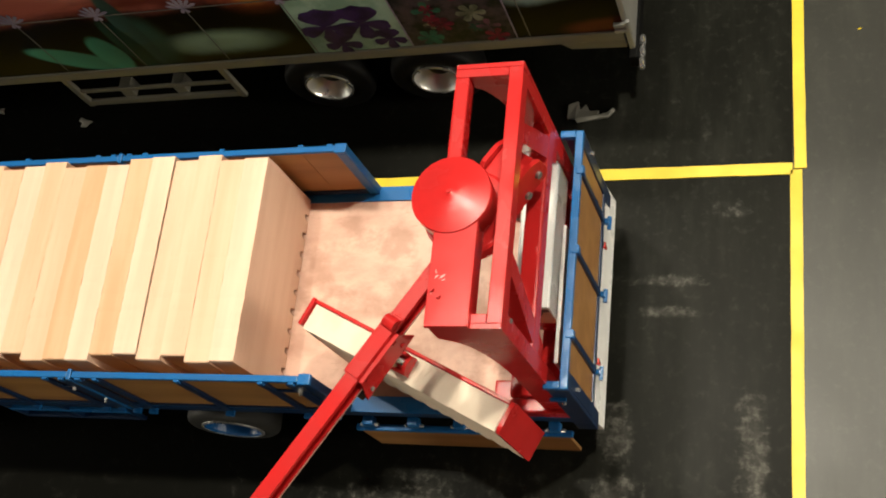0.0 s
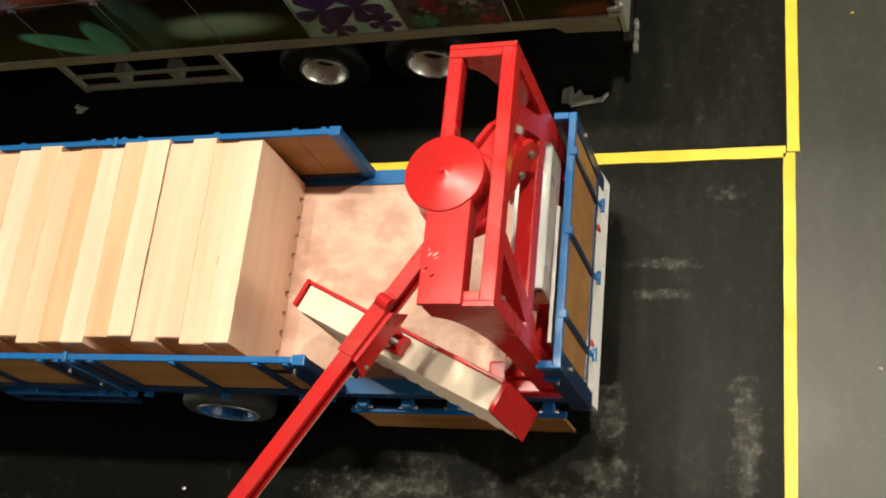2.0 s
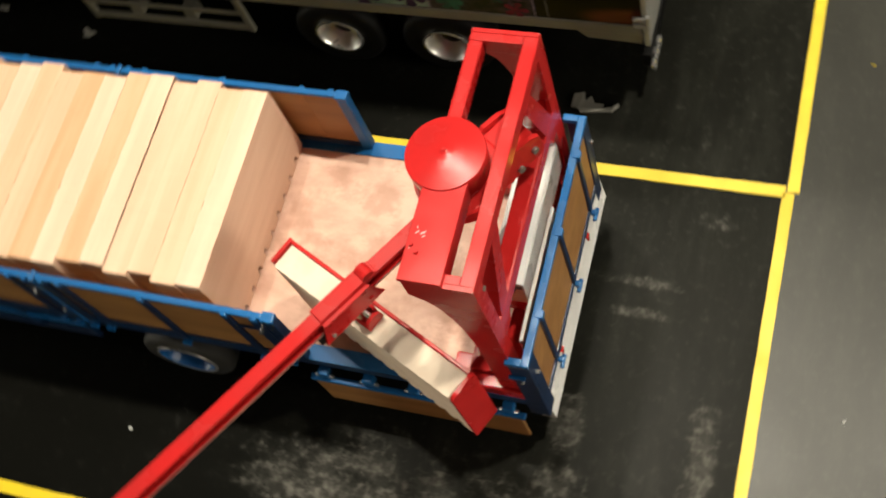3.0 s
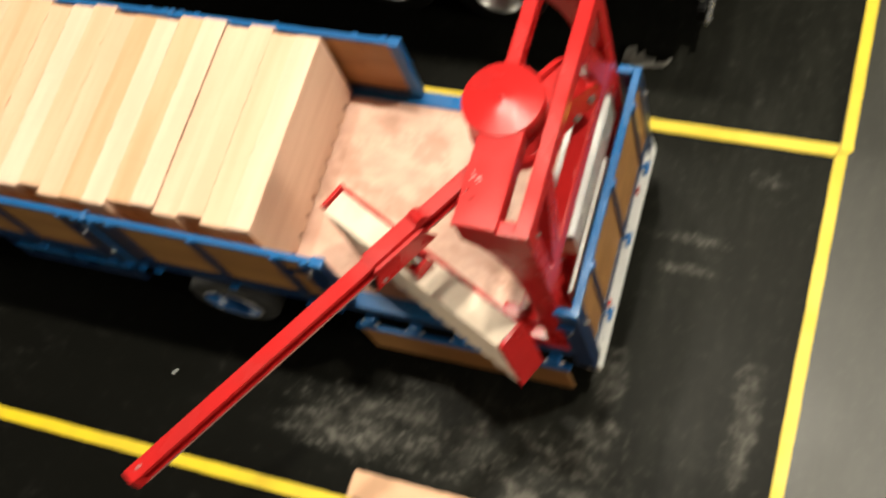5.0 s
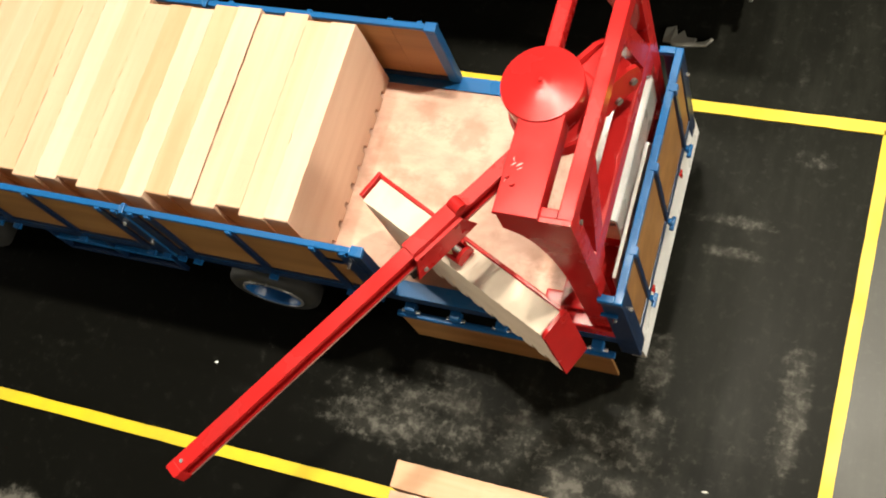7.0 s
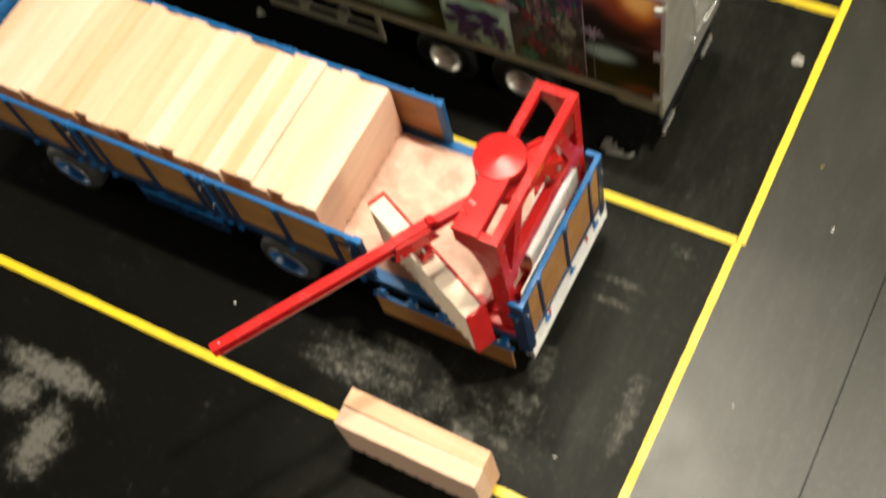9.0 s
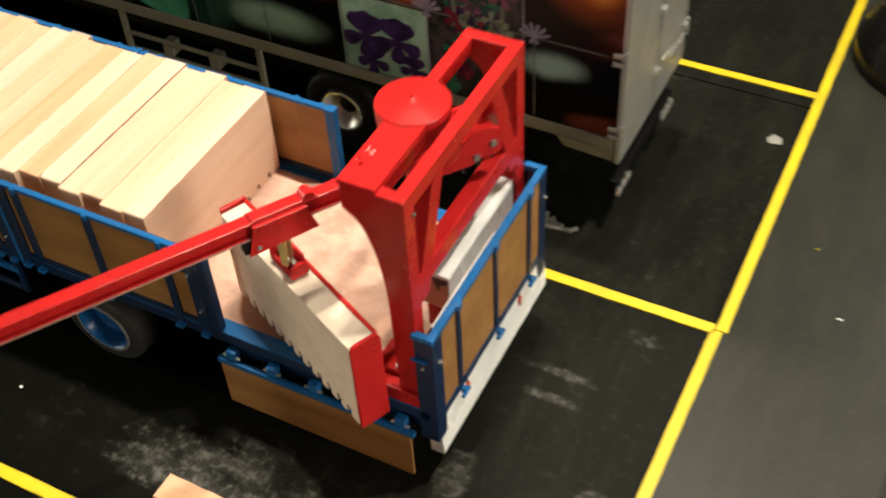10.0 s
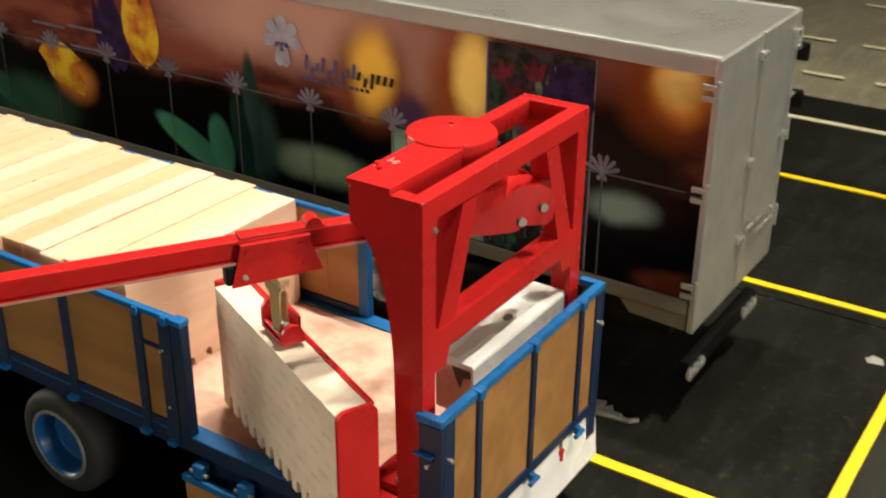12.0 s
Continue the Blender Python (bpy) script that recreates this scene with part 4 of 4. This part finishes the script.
def mural():
    """A printed side wall: dark red and black ground with glowing yellow and green flowers out of focus."""
    n = Nodes("printed_flower_mural")
    g = n.add("ShaderNodeNewGeometry")
    sep = n.add("ShaderNodeSeparateXYZ")
    n.link(g.outputs["Position"], sep.inputs[0])
    px, pz = n.math("MULTIPLY", sep.outputs[0], 10.0), n.math("MULTIPLY", sep.outputs[2], 10.0)
    warp = n.noise(n.world(), 9, 4, 0.6)
    wob = n.math("MULTIPLY", n.math("SUBTRACT", warp, 0.5), 0.7)
    col = n.mix(n.ramp(n.noise(n.world((1, 1, 3)), 6, 4), 0.42, 0.66), (0.18, 0.05, 0.034), (0.06, 0.012, 0.007))
    col = n.mix(n.ramp(n.math("ADD", pz, wob), 3.0, 3.35), (0.0006, 0.0004, 0.0004), col)
    spots = ((-8.0, 4.2, 2.9, 0.75, (0.40, 0.22, 0.18)), (-5.9, 4.05, 0.8, 0.6, (0.28, 0.13, 0.10)), (-2.95, 3.5, 1.1, 0.95, (0.004, 0.0015, 0.001)), (-2.55, 4.25, 0.70, 0.75, (0.20, 0.04, 0.009)), (-2.40, 4.36, 0.44, 0.52, (0.62, 0.22, 0.03)), (-2.42, 4.42, 0.32, 0.38, (0.80, 0.50, 0.16)),
             (-5.35, 3.85, 0.55, 0.85, (0.22, 0.05, 0.012)), (-5.10, 4.0, 0.36, 0.78, (0.82, 0.56, 0.14)),
             (-6.75, 3.72, 0.75, 0.85, (0.17, 0.04, 0.014)), (-6.72, 3.78, 0.44, 0.68, (0.76, 0.43, 0.06)),
             (-12.7, 2.6, 0.55, 0.45, (0.55, 0.17, 0.03)), (-15.5, 3.2, 0.9, 0.8, (0.45, 0.13, 0.02)),
             (-6.1, 3.3, 0.35, 0.35, (0.05, 0.025, 0.06)), (-3.02, 2.74, 0.55, 0.26, (0.15, 0.21, 0.19)),
             (-2.35, 1.90, 0.5, 0.2, (0.09, 0.02, 0.01)), (-7.65, 2.25, 1.0, 0.36, (0.16, 0.24, 0.17)), (-8.75, 2.4, 0.45, 0.75, (0.016, 0.042, 0.03)),
             (-13.8, 2.0, 1.2, 0.6, (0.03, 0.08, 0.05)))
    for x0, z0, rx, rz, c in spots:
        dx = n.math("DIVIDE", n.math("SUBTRACT", n.math("ADD", px, n.math("MULTIPLY", wob, 0.5)), x0), rx)
        dz = n.math("DIVIDE", n.math("SUBTRACT", n.math("ADD", pz, n.math("MULTIPLY", wob, 0.4)), z0), rz)
        d = n.math("SQRT", n.math("ADD", n.math("MULTIPLY", dx, dx), n.math("MULTIPLY", dz, dz)))
        col = n.mix(n.ramp(d, 1.15, 0.35), col, c)
    # leaves: turned ovals with one crisp and one soft edge
    for x0, z0, rx, rz, turn, c in ((-8.88, 2.75, 0.17, 1.0, 3, (0.02, 0.045, 0.036)), (-9.12, 2.35, 0.2, 0.75, 8, (0.006, 0.028, 0.02)),
                                    (-10.2, 2.10, 0.78, 0.24, -24, (0.06, 0.26, 0.165)), (-9.55, 2.15, 0.26, 0.52, 10, (0.045, 0.20, 0.125)),
                                    (-14.6, 2.2, 0.9, 0.25, -20, (0.03, 0.12, 0.07))):
        ca, sa = math.cos(math.radians(turn)), math.sin(math.radians(turn))
        ux, uz = n.math("SUBTRACT", n.math("ADD", px, n.math("MULTIPLY", wob, 0.12)), x0), n.math("SUBTRACT", pz, z0)
        a = n.math("DIVIDE", n.math("ADD", n.math("MULTIPLY", ux, ca), n.math("MULTIPLY", uz, sa)), rx)
        b = n.math("DIVIDE", n.math("SUBTRACT", n.math("MULTIPLY", uz, ca), n.math("MULTIPLY", ux, sa)), rz)
        d = n.math("SQRT", n.math("ADD", n.math("MULTIPLY", a, a), n.math("MULTIPLY", b, b)))
        shade = n.mix(n.ramp(n.math("ADD", a, n.math("MULTIPLY", b, 0.6)), -0.9, 0.9), c, tuple(k * 0.6 for k in c))
        col = n.mix(n.ramp(d, 1.06, 0.78), col, shade)
    col = n.mix(1.0, col, (1.25, 1.25, 1.25), "MULTIPLY")
    return n.finish(col, 0.28, 0, 0.10)


def print_ink(name, a, b, scale=30):
    n = Nodes(name)
    v = n.noise(n.world(), scale, 4, 0.6)
    return n.finish(n.mix(n.ramp(v, 0.35, 0.65), a, b), 0.28, 0, 0.10)


M_MURAL = mural()
INK_WHITE = print_ink("pale_lilac_ink", (0.22, 0.19, 0.24), (0.14, 0.12, 0.16))
INK_LILY = print_ink("white_lilac_ink", (0.42, 0.39, 0.48), (0.30, 0.28, 0.37))
INK_VIOLET = print_ink("soft_violet_ink", (0.12, 0.09, 0.2), (0.09, 0.06, 0.15))
INK_LINE = print_ink("thin_grey_ink", (0.13, 0.12, 0.11), (0.08, 0.075, 0.07))
INK_GREEN = print_ink("leaf_green_ink", (0.028, 0.125, 0.075), (0.010, 0.045, 0.03), 20)
INK_DIM = print_ink("dim_green_ink", (0.012, 0.05, 0.035), (0.006, 0.02, 0.015), 20)
INK_PALE = print_ink("pale_green_ink", (0.26, 0.37, 0.28), (0.15, 0.25, 0.18), 22)
INK_PURPLE = print_ink("violet_ink", (0.038, 0.017, 0.07), (0.016, 0.008, 0.03), 40)
INK_MAUVE = print_ink("mauve_ink", (0.16, 0.05, 0.09), (0.05, 0.03, 0.04), 45)
INK_YELLOW = print_ink("yellow_petal_ink", (0.78, 0.50, 0.03), (0.42, 0.07, 0.015), 16)
INK_GARDEN = print_ink("mottled_garden_ink", (0.05, 0.036, 0.04), (0.006, 0.010, 0.006), 46)
INK_CRIMSON = print_ink("crimson_ink", (0.16, 0.012, 0.03), (0.05, 0.008, 0.015), 40)
INK_STRAW = print_ink("pale_grass_ink", (0.17, 0.18, 0.13), (0.07, 0.08, 0.05), 60)
INK_DARK = print_ink("dark_script_ink", (0.02, 0.02, 0.02), (0.04, 0.03, 0.03))

trailer = thing("box_trailer", (-9, 2.5, 0), "long grey box trailer with a printed flower mural on its side", "trailer")
wall = part("side_wall", boxed(TX0, TX1 - 0.06, TY0, TY0 + 0.08, TZ0 + 0.40, TZ1 - 0.22), M_MURAL, trailer, "dark side wall printed with glowing flowers")
part("side_wall", boxed(TX0, TX1 - 0.06, TY1 - 0.08, TY1, TZ0 + 0.40, TZ1 - 0.22), M_ALU, trailer)
part("roof", boxed(TX0, TX1 - 0.02, TY0 + 0.03, TY1 - 0.03, TZ1 - 0.10, TZ1, 0.02), M_ROOF, trailer, "plain grey metal roof")
for y0, y1 in ((TY0 - 0.03, TY0 + 0.10), (TY1 - 0.10, TY1 + 0.03)):
    part("roof_rail", boxed(TX0, TX1, y0, y1, TZ1 - 0.22, TZ1 + 0.012, 0.03), M_ALU, trailer, "aluminium roof edge")
    part("bottom_rail", boxed(TX0, TX1 - 0.08, y0, y1, TZ0 + 0.20, TZ0 + 0.40, 0.02), M_RAIL, trailer, "dull grey bottom rail")
part("underside", boxed(TX0, TX1 - 0.1, TY0 + 0.1, TY1 - 0.1, TZ0 + 0.21, TZ0 + 0.38), M_BLACK, trailer)
for y in (1.95, 3.05):
    part("chassis_beam", boxed(TX0, TX1 - 0.5, y - 0.12, y + 0.12, 0.85, TZ0 + 0.21, 0.02), M_BLACK, trailer)
for k, (y0, y1) in enumerate(((TY0 - 0.035, (TY0 + TY1) / 2 - 0.01), ((TY0 + TY1) / 2 + 0.01, TY1 + 0.035))):
    door = part("rear_door", boxed(TX1 - 0.06, TX1 + 0.02, y0, y1, TZ0 - 0.02, TZ1 - 0.01, 0.02), M_ALU, trailer, "grey metal rear door")
    yb = 2.50 if k == 0 else 3.72
    part("lock_bar", rod(bmesh.new(), (TX1 + 0.06, yb, TZ0 + 0.1), (TX1 + 0.06, yb, TZ1 - 0.15), 0.007, 8), M_ALU, door)
    for z in (2.12, 3.17, 4.52):
        part("bracket", boxed(TX1 + 0.02, TX1 + 0.10, yb - 0.07, yb + 0.07, z - 0.05, z + 0.05, 0.015), M_CHROME, door)
    part("lock_handle", boxed(TX1 + 0.07, TX1 + 0.11, yb + (0.1 if k == 0 else -0.75), yb + (0.6 if k == 0 else -0.1), 2.22 if k == 0 else 2.04, 2.26 if k == 0 else 2.08, 0.01), M_CHROME, door)
    ye = TY0 - 0.035 if k == 0 else TY1 + 0.035
    s = -1 if k == 0 else 1
    for z in (1.92, 3.16, 4.38):
        bm = bmesh.new()
        ya, yb2 = sorted((ye, ye + s * 0.05))
        box(bm, TX1 - 0.17, TX1 + 0.03, ya, yb2, z - 0.10, z - 0.03, 0.012)
        box(bm, TX1 - 0.17, TX1 + 0.03, ya, yb2, z + 0.03, z + 0.10, 0.012)
        rod(bm, (TX1 + 0.02, ye + s * 0.03, z - 0.15), (TX1 + 0.02, ye + s * 0.03, z + 0.15), 0.03, 10)
        part("hinge", bm, M_ALU, door, "bright steel hinge")
skirt = bmesh.new()
prism(skirt, [(-2.95, TZ0 + 0.20), (-2.80, TZ0 + 0.02), (-2.06, TZ0 - 0.02), (-2.06, TZ0 + 0.20)], "y", TY0, TY0 + 0.06)
part("rear_skirt", skirt, M_RAIL, trailer, "grey metal skirt at the rear corner")
part("rear_bumper", boxed(-2.15, -2.0, TY0 + 0.15, TY1 - 0.15, 0.56, 0.84, 0.03), M_TRAILER_TYRE, trailer)
for y in (1.55, 3.45):
    for k in range(3):
        cluster = lathe(bmesh.new(), [(0.02, 0.0), (0.085, 0.01), (0.09, 0.05), (0.05, 0.07), (0.01, 0.075)], (-2.0, y - 0.18 + k * 0.18, 0.70), "x", 16)
        part("tail_lamp", cluster, M_CHROME, trailer, "small chrome lamp bezel")
for x in (-4.95, -6.66, -15.4, -17.0):
    wheel(trailer, x, TY0 + 0.30, -1, 0.70, 0.44, M_HUB, "polished steel dished hub", 0.25, -0.02, 0.86, M_TRAILER_TYRE)
    wheel(trailer, x, TY1 - 0.30, 1, 0.70, 0.44, M_HUB, "polished steel dished hub", 0.25, -0.02, 0.86, M_TRAILER_TYRE)
    part("axle", rod(bmesh.new(), (x, TY0 + 0.4, 0.62), (x, TY1 - 0.4, 0.62), 0.1), M_BLACK, trailer)

for z in (4.25, 3.62):
    stay = part("marker_lamp", boxed(TX1 + 0.0, TX1 + 0.16, TY1 + 0.036, TY1 + 0.13, z - 0.16, z + 0.08, 0.03), M_BLACK, trailer, "small dark marker lamp at the rear corner")
    part("bracket", boxed(TX1 + 0.021, TX1 + 0.07, TY1 - 0.1, TY1 + 0.035, z + 0.02, z + 0.07, 0.012), M_CHROME, stay)

# side guard between the axles
GX0, GX1 = -10.85, -8.10
guard = part("side_guard", boxed(GX0, GX1, TY0 + 0.03, TY0 + 0.09, 0.68, 0.80, 0.012), M_RAIL, trailer, "grey tubular side guard")
part("guard_bar", boxed(GX0 + 0.05, GX1 - 0.05, TY0 + 0.04, TY0 + 0.08, 1.05, 1.13, 0.012), M_RAIL, guard)
for x in (GX0, GX1):
    part("guard_post", boxed(x - 0.05, x + 0.05, TY0 + 0.025, TY0 + 0.095, 0.66, TZ0 + 0.20, 0.012), M_RAIL, guard)
for x in (GX0 + 0.8, GX0 + 1.75):
    part("guard_bracket", boxed(x - 0.1, x + 0.1, TY0 + 0.08, TY0 + 0.3, 0.80, 1.05, 0.012), M_RAIL, guard)

# printed flowers, a hair proud of the wall
FY = TY0 - 0.004


def inlay(name, outlines, ink, lift=0.0, label=""):
    bm = bmesh.new()
    for o in outlines:
        vs = [bm.verts.new((p[0], FY - lift, p[1])) for p in o]
        lo = [bm.verts.new((p[0], FY - lift + 0.003, p[1])) for p in o]
        bm.faces.new(vs)
        bm.faces.new(lo)
        for k in range(len(o)):
            bm.faces.new((vs[k], vs[(k + 1) % len(o)], lo[(k + 1) % len(o)], lo[k]))
    return part(name, bm, ink, wall, label)


def flower(name, outlines, ink, lift, label=""):
    """Petal by petal, each a trace higher than the last."""
    first = None
    for k, o in enumerate(outlines):
        first = inlay(name, [o], ink, lift + 0.0007 * k, label)
    return first


def petal(cx, cz, a, long, wide, n=8):
    pts = []
    for k in range(n * 2):
        t = k / n
        u = t if t <= 1 else 2 - t
        w = (u ** 0.75) * math.sqrt(max(0.0, 1 - u ** 5)) * wide * 1.25 * (1 if t <= 1 else -1)
        pts.append((cx + math.cos(a) * long * u - math.sin(a) * w, cz + math.sin(a) * long * u + math.cos(a) * w))
    return pts


def blade(cx, cz, a, long, wide, n=10):
    """A pointed leaf."""
    pts = []
    for k in range(n * 2):
        t = k / n
        u = t if t <= 1 else 2 - t
        w = math.sin(math.pi * u ** 0.75) * wide * (1 if t <= 1 else -1)
        bend = math.sin(u * 1.4) * long * 0.10
        pts.append((cx + math.cos(a) * long * u - math.sin(a) * (w + bend), cz + math.sin(a) * long * u + math.cos(a) * (w + bend)))
    return pts


def bloom(cx, cz, size, petals, spread=(0, 360), wide=0.26):
    lo, hi = spread
    return [petal(cx, cz, math.radians(lo + (hi - lo) * k / (petals if hi - lo == 360 else petals - 1)), size, size * wide) for k in range(petals)]


def strip(x0, z0, x1, z1, w):
    d = Vector((x1 - x0, z1 - z0)).normalized()
    o = Vector((-d.y, d.x)) * w / 2
    return [(x0 + o.x, z0 + o.y), (x1 + o.x, z1 + o.y), (x1 - o.x, z1 - o.y), (x0 - o.x, z0 - o.y)]


LINE_Z = 3.14
nodes = [-17.1, -15.75, -14.45, -13.15, -11.87, -10.53, -9.16, -7.78, -6.37, -4.94, -3.29]
inlay("printed_line", [strip(-20, LINE_Z, -2.22, LINE_Z, 0.022)], INK_LINE, 0.008)
for x in nodes:
    inlay("printed_stem", [strip(x, LINE_Z, x + 0.01, TZ0 + 0.42, 0.016)], INK_LINE, 0.008)
    for k, o in enumerate(bloom(x, LINE_Z + 0.0, 0.25, 6, (22, 158), 0.13) + bloom(x, LINE_Z + 0.02, 0.13, 2, (245, 295), 0.26)):
        inlay("printed_petal", [o], INK_WHITE, 0.010 + 0.001 * k, "pale lilac printed petal")
for cx, cz in ((-8.24, 4.0), (-15.4, 3.9)):
    for k, o in enumerate(bloom(cx, cz, 0.34, 5, (-10, 190), 0.30) + bloom(cx, cz + 0.06, 0.46, 2, (262, 278), 0.22)):
        inlay("printed_petal", [o], INK_LILY, 0.010 + 0.001 * k, "white printed petal")
inlay("printed_heart", bloom(-8.24, 3.95, 0.13, 3, (200, 340), 0.3), INK_VIOLET, 0.020)
flower("printed_petal", [blade(-10.98, 3.08, math.radians(96), 1.38, 0.30), blade(-10.95, 3.12, math.radians(78), 1.2, 0.24)], INK_YELLOW, 0.006, "yellow printed petal")
flower("printed_petal", [blade(-13.5, 2.98, math.radians(-6), 1.0, 0.24), blade(-13.35, 2.80, math.radians(-24), 1.0, 0.22), blade(-13.0, 2.86, math.radians(-50), 0.7, 0.2)], INK_YELLOW, 0.006, "orange printed petal")
flower("printed_petal", [blade(-11.5, 2.95, math.radians(96), 1.45, 0.30), blade(-11.65, 2.9, math.radians(104), 1.2, 0.2)], INK_PURPLE, 0.005, "violet printed petal")
inlay("printed_panel", [[(-6.40, TZ0 + 0.42), (-4.94, TZ0 + 0.42), (-4.94, LINE_Z - 0.05), (-6.40, LINE_Z - 0.05)]], INK_PALE, 0.004, "pale green printed panel")
inlay("printed_panel", [[(-4.93, TZ0 + 0.42), (-3.46, TZ0 + 0.42), (-3.46, 4.50), (-4.93, 4.50)]], INK_GARDEN, 0.006, "printed picture of mixed garden flowers")
for k, (x, z, s) in enumerate(((-5.98, 2.42, 0.44), (-5.45, 2.45, 0.42), (-5.9, 2.0, 0.3), (-5.2, 2.02, 0.26), (-3.80, 4.02, 0.40))):
    flower("printed_iris", bloom(x, z, s, 3, (55, 125), 0.34) + bloom(x, z, s * 0.95, 3, (200, 340), 0.36), INK_PURPLE, 0.010, "violet printed iris")
prng = random.Random(7)
for k in range(26):
    x, z = prng.uniform(-4.85, -3.55), prng.uniform(3.05, 4.0)
    flower("printed_grass", [blade(x, z, math.radians(prng.uniform(78, 102)), prng.uniform(0.3, 0.48), prng.uniform(0.02, 0.05), 6)], prng.choice((INK_STRAW, INK_STRAW, INK_GREEN, INK_DIM)), 0.007 + 0.0003 * k)
for k, (x, z, h) in enumerate(((-3.78, 3.92, 0.5), (-3.62, 3.86, 0.42), (-3.95, 3.84, 0.36))):
    flower("printed_iris", [blade(x, z, math.radians(90 + d), h, 0.07, 8) for d in (-28, -10, 10, 28)], INK_PURPLE, 0.0165 + 0.003 * k, "violet printed iris")
for k, (x, z) in enumerate(((-4.70, 4.02), (-4.45, 3.80), (-4.25, 4.10))):
    flower("printed_blossom", [blade(x, z, math.radians(90 + d), 0.3, 0.06, 8) for d in (-35, 0, 35)], INK_CRIMSON, 0.0165 + 0.0022 * k, "crimson printed blossom")
for k in range(30):
    x, z = prng.uniform(-4.75, -3.7), prng.uniform(1.85, 3.7)
    flower("printed_blossom", bloom(x, z, prng.uniform(0.09, 0.24), prng.choice((4, 5, 6)), (0, 360), 0.3), prng.choice((INK_MAUVE, INK_PURPLE, INK_CRIMSON, INK_STRAW, INK_GREEN, INK_DIM, INK_CRIMSON)), 0.009 + 0.001 * (k % 4))
for x in (-4.935, -3.455):
    inlay("printed_border", [strip(x, TZ0 + 0.42, x, 4.50, 0.02)], INK_WHITE, 0.013)
for x0, x1, z0, z1 in ((-13.55, -12.78, 3.14, 3.46), (-12.68, -11.92, 3.2, 3.52)):
    inlay("printed_frame", [strip(x0, z0, x1, z0, 0.04), strip(x0, z1, x1, z1, 0.04)], INK_WHITE, 0.012)
# lettering stands as plain bars
brng = random.Random(12)
bx = -7.86
while bx < -6.42:
    tall = brng.choice((0.12, 0.13, 0.12, 0.21, 0.13))
    low = 3.64 - (0.08 if brng.random() < 0.15 else 0.0)
    ink = INK_VIOLET if bx < -6.98 else INK_DARK
    inlay("lettering_bar", [[(bx, low), (bx + 0.055, low), (bx + 0.085, low + tall), (bx + 0.03, low + tall)]], ink, 0.014)
    bx += brng.uniform(0.085, 0.115)
for k in range(14):
    x0 = -7.95 + k * 0.088
    inlay("lettering_bar", [[(x0, 3.49), (x0 + 0.05, 3.49), (x0 + 0.05, 3.535), (x0, 3.535)]], INK_DARK if k > 11 else INK_VIOLET, 0.014)

# ---------------------------------------------------------------- small things on the floor
base = bmesh.new()
lathe(base, [(1.5, 0.0), (1.53, 0.08), (1.5, 0.34), (1.42, 0.42), (1.40, 0.50), (1.25, 0.72), (0.8, 0.95), (0.3, 1.02), (0.05, 1.02)], (1.72, 7.42, 0.0), "z", 64)
ob = solid("post_base", base, M_POST, "round black rubber post base on the grey floor", "post base", base=(1.72, 7.42, 0.0))
for p in ob.data.polygons:
    p.use_smooth = True


M_FOIL = paint("dull_pale_scrap", (0.26, 0.25, 0.22), (0.18, 0.18, 0.16), 0.6)


def scrap(name, place, size, points, material, label, seed, tall=0.02):
    """A small crumpled scrap lying on the floor."""
    r = random.Random(seed)
    bm = bmesh.new()
    edge, inner = [], []
    for k in range(points):
        a = 2 * math.pi * k / points
        q = size * r.uniform(0.35, 1.15)
        edge.append(bm.verts.new((place[0] + math.cos(a) * q * 1.7, place[1] + math.sin(a) * q * 0.9, 0.004)))
        inner.append(bm.verts.new((place[0] + math.cos(a) * q * 0.8, place[1] + math.sin(a) * q * 0.4, 0.01 + tall * r.uniform(0.2, 1.0))))
    mid = bm.verts.new((place[0], place[1], 0.01 + tall * 0.6))
    for k in range(points):
        n = (k + 1) % points
        bm.faces.new((edge[k], edge[n], inner[n]))
        bm.faces.new((edge[k], inner[n], inner[k]))
        bm.faces.new((inner[k], inner[n], mid))
    bm.faces.new(edge)
    return solid(name, bm, material, label, "scrap", base=(*place, 0))


scrap("paper_scrap", (-0.36, 4.27), 0.14, 7, M_FOIL, "crumpled pale paper scrap beside the tape", 3)
torn = bmesh.new()
prism(torn, [(-3.12, 1.15), (-2.98, 1.20), (-2.94, 1.06), (-2.86, 1.13), (-2.80, 1.03), (-2.67, 1.02), (-2.69, 0.95), (-2.55, 0.99), (-2.46, 1.06), (-2.44, 1.03), (-2.53, 0.92), (-2.98, 0.86), (-3.02, 0.92), (-3.13, 0.93)], "z", 0.004, 0.02)
for v in torn.verts:
    if v.co.z > 0.01:
        v.co.z += 0.03 * abs(math.sin(v.co.x * 17))
solid("foil_scrap", torn, M_FOIL, "torn grey foil scrap lying on the black floor", "scrap", base=(-2.8, 1.0, 0))
scrap("paper_scrap", (-11.45, 1.36), 0.12, 9, M_FOIL, "small torn pale scrap on the black floor", 9)
scrap("paper_scrap", (-13.3, 1.68), 0.10, 8, M_FOIL, "small torn grey scrap on the black floor", 14)
for k, (x, y) in enumerate(((-1.3, -5.1), (0.9, 2.1), (1.5, 0.9), (2.0, 3.1), (-3.9, 0.5), (1.1, -3.0), (0.6, -5.2), (-8.2, -4.9))):
    scrap("chip", (x, y), 0.024, 6, M_TAPE if k in (1, 3) else M_WHITE, "tiny pale chip lying on the floor", 20 + k)
